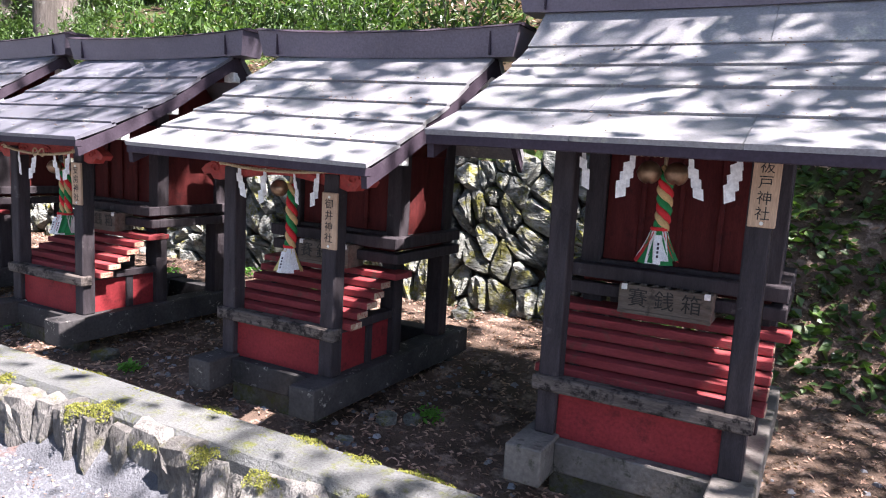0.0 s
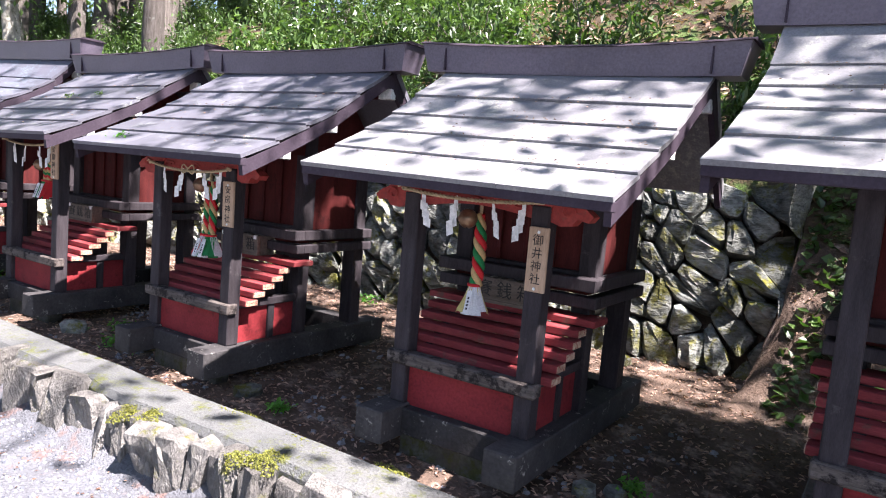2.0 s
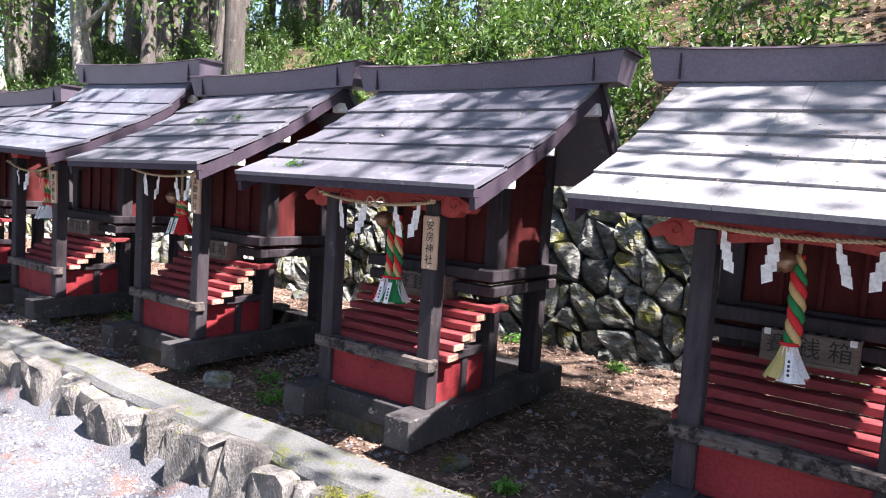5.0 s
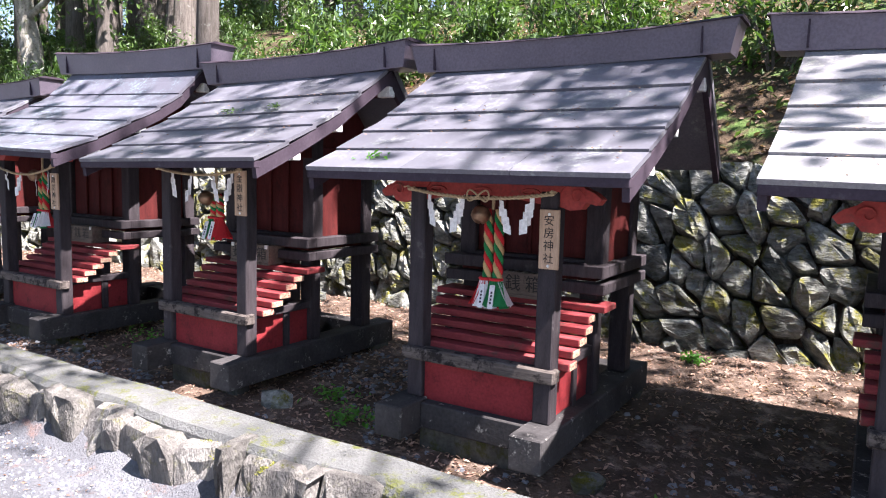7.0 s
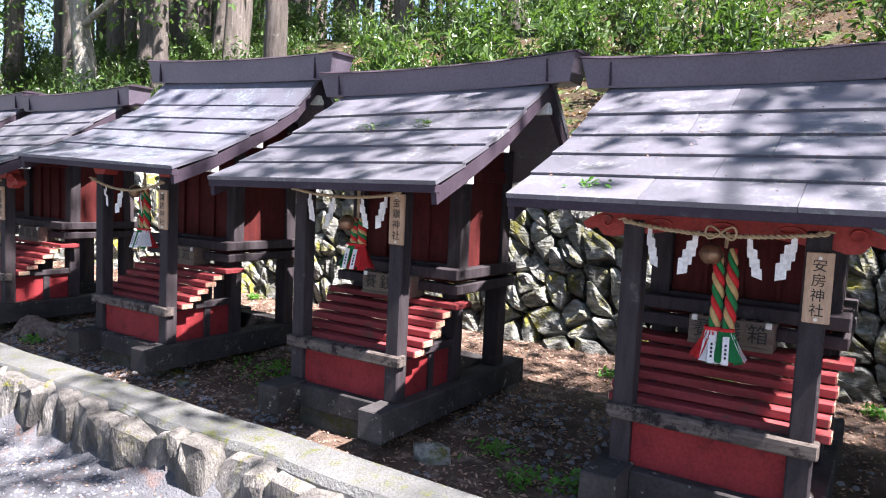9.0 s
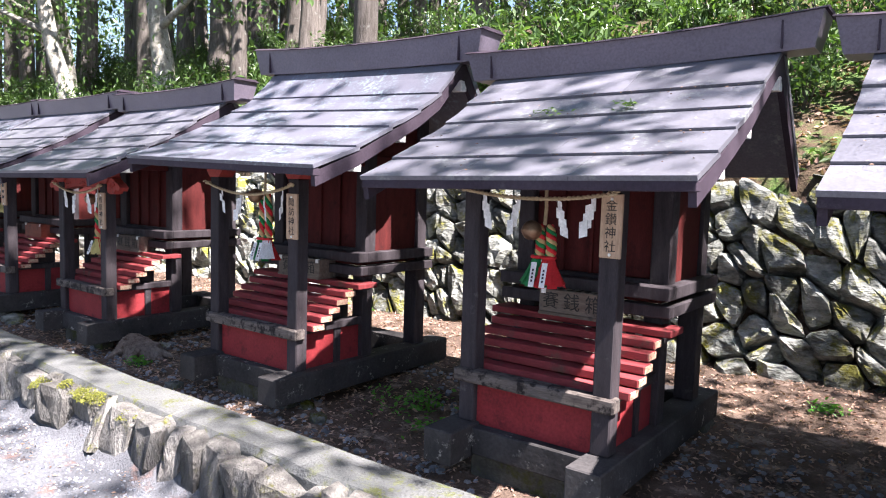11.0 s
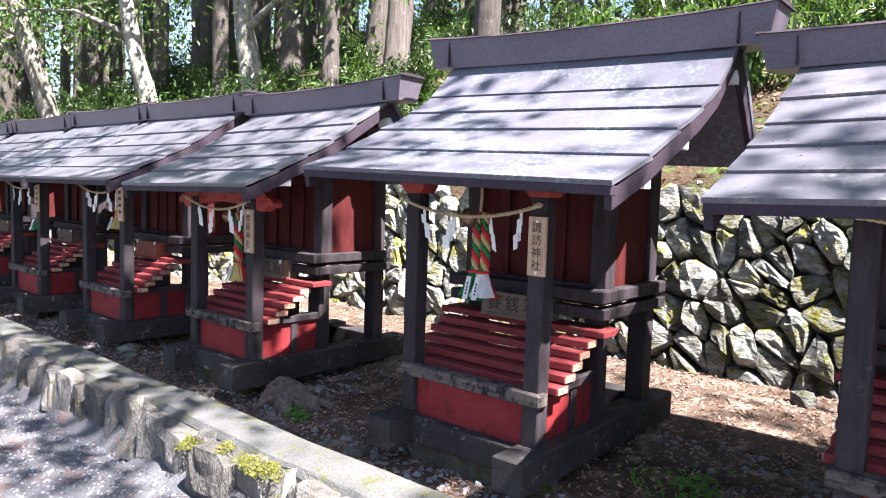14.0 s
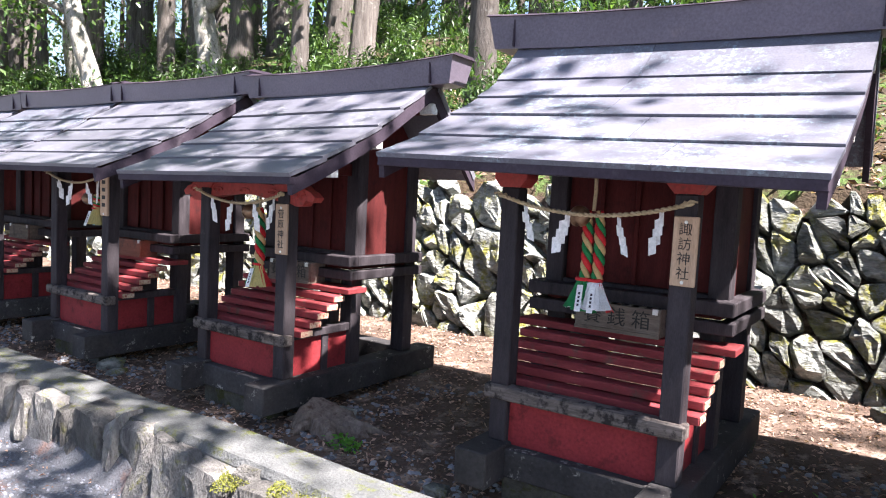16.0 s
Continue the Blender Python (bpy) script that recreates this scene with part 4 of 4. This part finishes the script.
# trees at positive x are unseen, added to cast shade on bank and wall
for k, (x, y, rz, s) in enumerate(((-18.4, 6.3, 10, 1.0), (-16.2, 6.9, -30, 1.05), (-22.5, 6.2, 60, 1.2), (-26.0, 5.0, 190, 1.2), (-24.0, 9.0, 120, 1.1), (3.7, 5.3, 20, 0.95), (5.6, 5.0, 160, 0.9), (4.6, 5.8, 90, 1.0), (1.9, 5.9, 0, 1.15), (2.6, 7.0, 200, 1.1), (1.7, 5.6, 130, 1.3))):
    place(broad[k % 2], x, y, rz, s)
for c in broad:
    drop_first(c)
bushes = [bush(s, 0.55 + 0.1 * s, 1000) for s in range(3)] + [bush(5, 0.5, 1000, LEAF_PALE, 0.12, "sunlit_bush", "glossy pale green bush on the slope")]
for _ in range(190):
    x = rng0.uniform(-34, 2)
    y = 5.5 + 13 * rng0.random() ** 1.4
    if rng0.random() < 0.5 * smooth01(-10, -5, x):
        continue
    place(bushes[rng0.choice((0, 1, 2, 2, 3))], x, y, rng0.uniform(0, 360), rng0.uniform(0.5, 1.0) * (1 + 0.02 * (y - 5)))
for x, y, s in ((-8.75, 6.9, 1.0), (-8.2, 7.4, 1.2), (-9.6, 7.6, 1.1), (-7.2, 7.9, 1.0), (-12.4, 6.4, 0.9)):
    place(bushes[3], x, y, 50 * x, s)
for c in bushes:
    drop_first(c)


# a leafy tree beside the path, whose boughs reach over the shrines and dapple them
def overhead(seed, near, leaves, boughs):
    rng = random.Random(seed)
    nr = np.random.default_rng(seed)
    tree = empty("maple_tree", pose(0, 0, 0), "tall maple with boughs arching over the path", "tree", "path trees")
    part("trunk", tube([(0, 0, -0.3), (0.1, 0.1, 3), (0.0, 0.5, 6), (0.1, 1.2, 9)], lambda q: 0.24 * (1 - 0.6 * q), 12), BARK, tree, smooth=True)
    pts = []
    for k in range(boughs):
        e = Vector((rng.uniform(-3.1, 3.1), rng.uniform(near, 7.3) if k < 18 else rng.uniform(4.7, 5.5), rng.uniform(8.5, 12.0)))
        b = Vector((0.1, 0.9, rng.uniform(6.5, 8.7)))
        if k % 4 == 0:
            part("limb", tube([tuple(b), tuple((b + e) / 2 + Vector((0, 0, 0.6))), tuple(e)], lambda q: 0.07 * (1 - 0.85 * q), 6), BARK, tree)
        m = leaves
        pts.append(np.array(e) + nr.normal(0, 1, (m, 3)) * np.array([0.38, 0.30, 0.14]))
    link("crown", scatter_mesh("crown", nr, np.concatenate(pts), 0.13, 0.8, 0.5), LEAF, tree)
    return tree


for near, leaves, boughs, stands in ((6.2, 52, 14, ((7.2, 4),)), (5.6, 60, 18, ((2.4, -5),)), (2.6, 75, 29, ((-2.6, 3), (-7.6, -3), (-12.6, 5)))):
    path_tree = overhead(4, near, leaves, boughs)
    for x, rz in stands:
        copy_thing(path_tree, pose(x, -3.4, -0.28, 0, 0, rz))
    drop_first(path_tree)


# the woods beyond: leaves in drifts between the far trunks
def far_woods():
    rng = np.random.default_rng(55)
    pts = []
    for _ in range(700):
        x = rng.uniform(-60, -8)
        y = rng.uniform(13, 38) if x > -20 else rng.uniform(-2, 36)
        if x > -24 and y < 12:
            continue
        z = land(x, y) + rng.uniform(0.3, 9) ** 1.0
        pts.append(np.array([x, y, z]) + rng.normal(0, 1, (80, 3)) * np.array([1.1, 1.1, 0.5]))
    me = scatter_mesh("far_woods", rng, np.concatenate(pts), 0.26, 0.5)
    tagged(link("far_woods", me, LEAF_PALE), "sunlit green leaves of the woods beyond", "woods", kind="stuff")


far_woods()


# ---- ground cover ----
def cover(name, rng, n, xr, yr, size, material, label, ratio=0.45, tilt=0.25, lift=0.008, density=None):
    x = rng.uniform(*xr, n)
    y = rng.uniform(*yr, n)
    if density:
        keep = np.array([rng.random() < density(a, b) for a, b in zip(x, y)])
        x, y = x[keep], y[keep]
    z = np.array([land(a, b) for a, b in zip(x, y)])
    me = scatter_mesh(name, rng, np.stack([x, y, z + lift], 1), size, ratio, tilt)
    tagged(link(name, me, material), label, "ground cover", kind="stuff")


def chips(name, rng, n, xr, yr, size, material, label, density=None):
    """Loose chips of stone, each a squashed four-sided pebble."""
    v, f = [], []
    for _ in range(n):
        x, y = rng.uniform(*xr), rng.uniform(*yr)
        if density and rng.random() > density(x, y):
            continue
        z = land(x, y)
        s = size * rng.uniform(0.4, 1.5)
        a = rng.uniform(0, 6.28)
        b = len(v)
        for k in range(4):
            q = a + k * 1.571 + rng.uniform(-0.3, 0.3)
            v.append((x + s * math.cos(q), y + s * math.sin(q), z - 0.004))
        for k in range(4):
            q = a + k * 1.571 + rng.uniform(-0.3, 0.3)
            v.append((x + 0.6 * s * math.cos(q), y + 0.6 * s * math.sin(q), z + s * rng.uniform(0.25, 0.7)))
        f += [(b + 4, b + 5, b + 6, b + 7)] + [(b + k, b + (k + 1) % 4, b + 4 + (k + 1) % 4, b + 4 + k) for k in range(4)]
    me = bpy.data.meshes.new(name)
    me.from_pydata(v, [], f)
    tagged(link(name, me, material), label, "gravel", kind="stuff")


nr0 = np.random.default_rng(99)
court = lambda a, b: 0.55 + 0.45 * noise.noise((a * 1.1, b * 1.1, 7.0)) * 2
cover("leaf_litter", nr0, 34000, (-14, 2), (2.28, 4.9), 0.030, LITTER, "brown fallen leaves and needles", 0.4, 0.3)
cover("kerb_litter", nr0, 1500, (-14, 1), (1.45, 2.0), 0.022, LITTER, "brown fallen leaves on the gravel", 0.4, 0.2)
chips("stone_chips", nr0, 6500, (-14, 1), (2.3, 3.6), 0.017, CHIPS, "dark grey stone chips between the shrines", lambda a, b: (0.9 if a < -4.6 else 0.25) * (noise.noise((a * 1.3, b * 1.3, 2)) > -0.1))
chips("path_gravel", nr0, 15000, (-13, 0), (0.9, 1.95), 0.009, PALECHIPS, "pale blue-grey gravel of the path")
cover("slope_undergrowth", nr0, 34000, (-30, 6), (5.0, 14), 0.11, LEAF, "green undergrowth on the forest slope", 0.3, 0.6, 0.05, lambda a, b: (0.75 if noise.noise((a * 0.7, b * 0.7, 1)) > 0.05 else 0.08) * (1 - 0.3 * smooth01(-9, -4, a)))
cover("slope_litter", nr0, 20000, (-16, 5), (5.0, 11), 0.07, LITTER, "brown fallen leaves on the slope", 0.45, 0.4, 0.015)
cover("bank_ivy", nr0, 9000, (-1.25, 4), (3.9, 6.0), 0.07, LEAF, "dark ivy on the shaded bank", 0.8, 0.5, 0.03, lambda a, b: smooth01(3.9, 4.6, b))


def weed(seed, size=0.1):
    nr = np.random.default_rng(seed)
    pts = nr.normal(0, 1, (90, 3)) * np.array([size * 0.7, size * 0.6, size * 0.25]) + np.array([0, 0, size * 0.5])
    ob = link("weed", scatter_mesh("weed", nr, pts, 0.035, 0.55, 0.5), FERN)
    return tagged(ob, "bright green weed growing through the litter", "weed", "court weeds", "stuff")


for k, (x, y, s) in enumerate(((-7.05, 2.88, 0.15), (-5.2, 2.75, 0.10), (-4.75, 2.62, 0.10), (-4.95, 2.55, 0.07), (-6.95, 3.02, 0.10), (-5.1, 4.2, 0.07), (-3.3, 2.45, 0.05), (-1.55, 2.85, 0.06), (-9.05, 2.45, 0.06), (-6.7, 2.75, 0.09), (-4.5, 4.55, 0.08), (-8.9, 4.5, 0.06), (-3.6, 4.4, 0.06), (-10.5, 3.2, 0.05))):
    weed(k, s).matrix_world = pose(x, y, land(x, y), 0, 0, 40 * k)


def stump(x, y):
    rng = random.Random(2)
    bm = tube([(0, 0, -0.06), (0, 0, 0.02), (0.005, 0, 0.075), (0.01, 0, 0.085)], lambda q: 0.20 - 0.075 * q, 22)
    for v in bm.verts:
        a = math.atan2(v.co.y, v.co.x)
        k = 1 + 0.30 * math.sin(a * 5 + 0.6) * (1.2 - v.co.z * 8) * 0.6 + 0.1 * math.sin(a * 11)
        v.co.x *= k * 1.15
        v.co.y *= k * 0.8
    ob = empty("tree_stump", pose(x, y, land(x, y)), "low weathered tree stump with spreading roots", "stump")
    part("stump_wood", bm, STUMPW, ob)
    for a in (0.4, 1.9, 3.3, 4.3, 5.4):
        r = 0.30 + 0.1 * rng.random()
        part("root", tube([(0.1 * math.cos(a), 0.08 * math.sin(a), 0.04), (0.6 * r * math.cos(a + 0.1), 0.5 * r * math.sin(a), 0.03), (r * math.cos(a + 0.2), 0.8 * r * math.sin(a + 0.1), -0.02)], lambda q: 0.04 * (1 - 0.7 * q), 7), STUMPW, ob)


stump(-9.33, 2.62)


def loose_stone(seed, x, y, w, h, d, material=STONE, label="flat grey stone lying on the soil"):
    rng = np.random.default_rng(seed)
    bm = bmesh.new()
    bmesh.ops.create_icosphere(bm, subdivisions=1, radius=1)
    for v in bm.verts:
        k = 1 + 0.28 * noise.noise(v.co * 1.4 + Vector((seed * 3.1, 0, 0)))
        v.co = Vector((math.copysign(abs(v.co.x) ** 0.7, v.co.x) * w * k, math.copysign(abs(v.co.y) ** 0.7, v.co.y) * d * k, math.copysign(abs(v.co.z) ** 0.7, v.co.z) * h * k))
    ob = tagged(part("loose_stone", bm, material), label, "stone", "loose stones")
    ob.matrix_world = pose(x, y, land(x, y) + h * 0.4, 0, 0, 37 * seed)


for k, (x, y, w, h, d) in enumerate(((-8.42, 2.34, 0.06, 0.03, 0.05), (-5.42, 2.52, 0.10, 0.06, 0.08), (-3.62, 2.52, 0.09, 0.05, 0.06), (-1.72, 2.72, 0.07, 0.04, 0.06), (-1.6, 2.78, 0.06, 0.04, 0.05), (-9.45, 2.85, 0.10, 0.02, 0.07), (-9.7, 2.7, 0.07, 0.03, 0.05), (-11.2, 2.5, 0.09, 0.05, 0.07), (-11.05, 2.45, 0.08, 0.02, 0.06), (-7.3, 2.5, 0.06, 0.03, 0.05), (-1.75, 2.42, 0.05, 0.012, 0.04), (-7.5, 2.6, 0.05, 0.03, 0.04), (-2.2, 4.45, 0.10, 0.06, 0.08), (-6.9, 4.5, 0.09, 0.06, 0.07))):
    loose_stone(k, x, y, w, h, d)


# cushions of moss on the kerb and at the foot of the wall
def moss(seed, x, y, z, w, d, h):
    nr = np.random.default_rng(seed)
    n = int(900 * min(1.6, w * d / 0.008))
    a, q = nr.uniform(0, 6.283, n), np.sqrt(nr.uniform(0, 1, n))
    edge = 1 + 0.25 * np.sin(3 * a + seed) + 0.15 * np.sin(7 * a + 2 * seed)
    pts = np.stack([w * q * edge * np.cos(a), d * q * edge * np.sin(a), h * (1 - q * q) + nr.normal(0, 0.004, n)], 1)
    ob = link("moss_cushion", scatter_mesh("moss_cushion", nr, pts, 0.013, 0.5, 0.9), MOSS)
    tagged(ob, "yellow-green cushion of moss on the stones", "moss", "moss cushions", "stuff")
    ob.matrix_world = pose(x, y, z, 20, 0, 0)


rm = random.Random(8)
for k in range(22):
    x = rm.choice((rm.uniform(-3.4, -0.9), rm.uniform(-5.6, -0.9), rm.uniform(-9.4, -8.2)))
    moss(k, x, rm.uniform(1.90, 2.0), rm.uniform(-0.05, 0.02), rm.uniform(0.05, 0.13), rm.uniform(0.04, 0.07), rm.uniform(0.012, 0.03))
for k in range(9):
    moss(40 + k, rm.uniform(-4.2, -1.2), rm.uniform(2.2, 2.27), 0.02, rm.uniform(0.06, 0.16), rm.uniform(0.02, 0.04), 0.008)


# needles and seeds caught in the roof seams
def roof_needles(cx, rh, lift, tall, n, seed):
    nr = np.random.default_rng(seed)
    P = PROFILE_TALL if tall else PROFILE
    pts = []
    for _ in range(n):
        i = nr.integers(1, 5)
        y0, z0 = P[i]
        t = nr.exponential(0.03) if nr.random() < 0.7 else nr.uniform(0, 0.19)
        y1, z1 = P[i - 1]
        u = min(0.95, t / 0.22)
        pts.append((cx + nr.uniform(-rh, rh) * 0.97, FRONT + y0 + (y1 - y0) * u - 0.018, z0 + (z1 - z0) * u + lift + 0.012))
    me = scatter_mesh("roof_needles", nr, np.array(pts), 0.014, 0.35, 0.2)
    tagged(link("roof_needles", me, LITTER), "dry needles caught along the roof seams", "litter", kind="stuff")


roof_needles(-0.47, 0.80, 0.03, True, 260, 1)
roof_needles(-2.27, 0.72, -0.01, False, 320, 2)
roof_needles(-4.165, 0.74, 0.012, False, 160, 3)
roof_needles(-6.01, 0.72, 0.035, False, 140, 4)


# bits lying on the roofs
def roof_sprig(seed, x, y, z, material, label):
    nr = np.random.default_rng(seed)
    pts = nr.normal(0, 1, (22, 3)) * np.array([0.035, 0.02, 0.006])
    ob = link("fallen_sprig", scatter_mesh("fallen_sprig", nr, pts, 0.03, 0.5, 0.15), material)
    tagged(ob, label, "sprig", "fallen sprigs", "stuff")
    ob.matrix_world = pose(x, y, z, 25)


roof_sprig(1, -4.62, 2.33, 1.372, FERN, "bright green maple sprig on the roof sheet")
roof_sprig(2, -5.78, 2.86, 1.67, LEAF_PALE, "tuft of moss on the roof sheet")
roof_sprig(3, -6.15, 2.84, 1.655, LEAF_PALE, "tuft of moss on the roof sheet")

kerb_stones()
wall_stones()
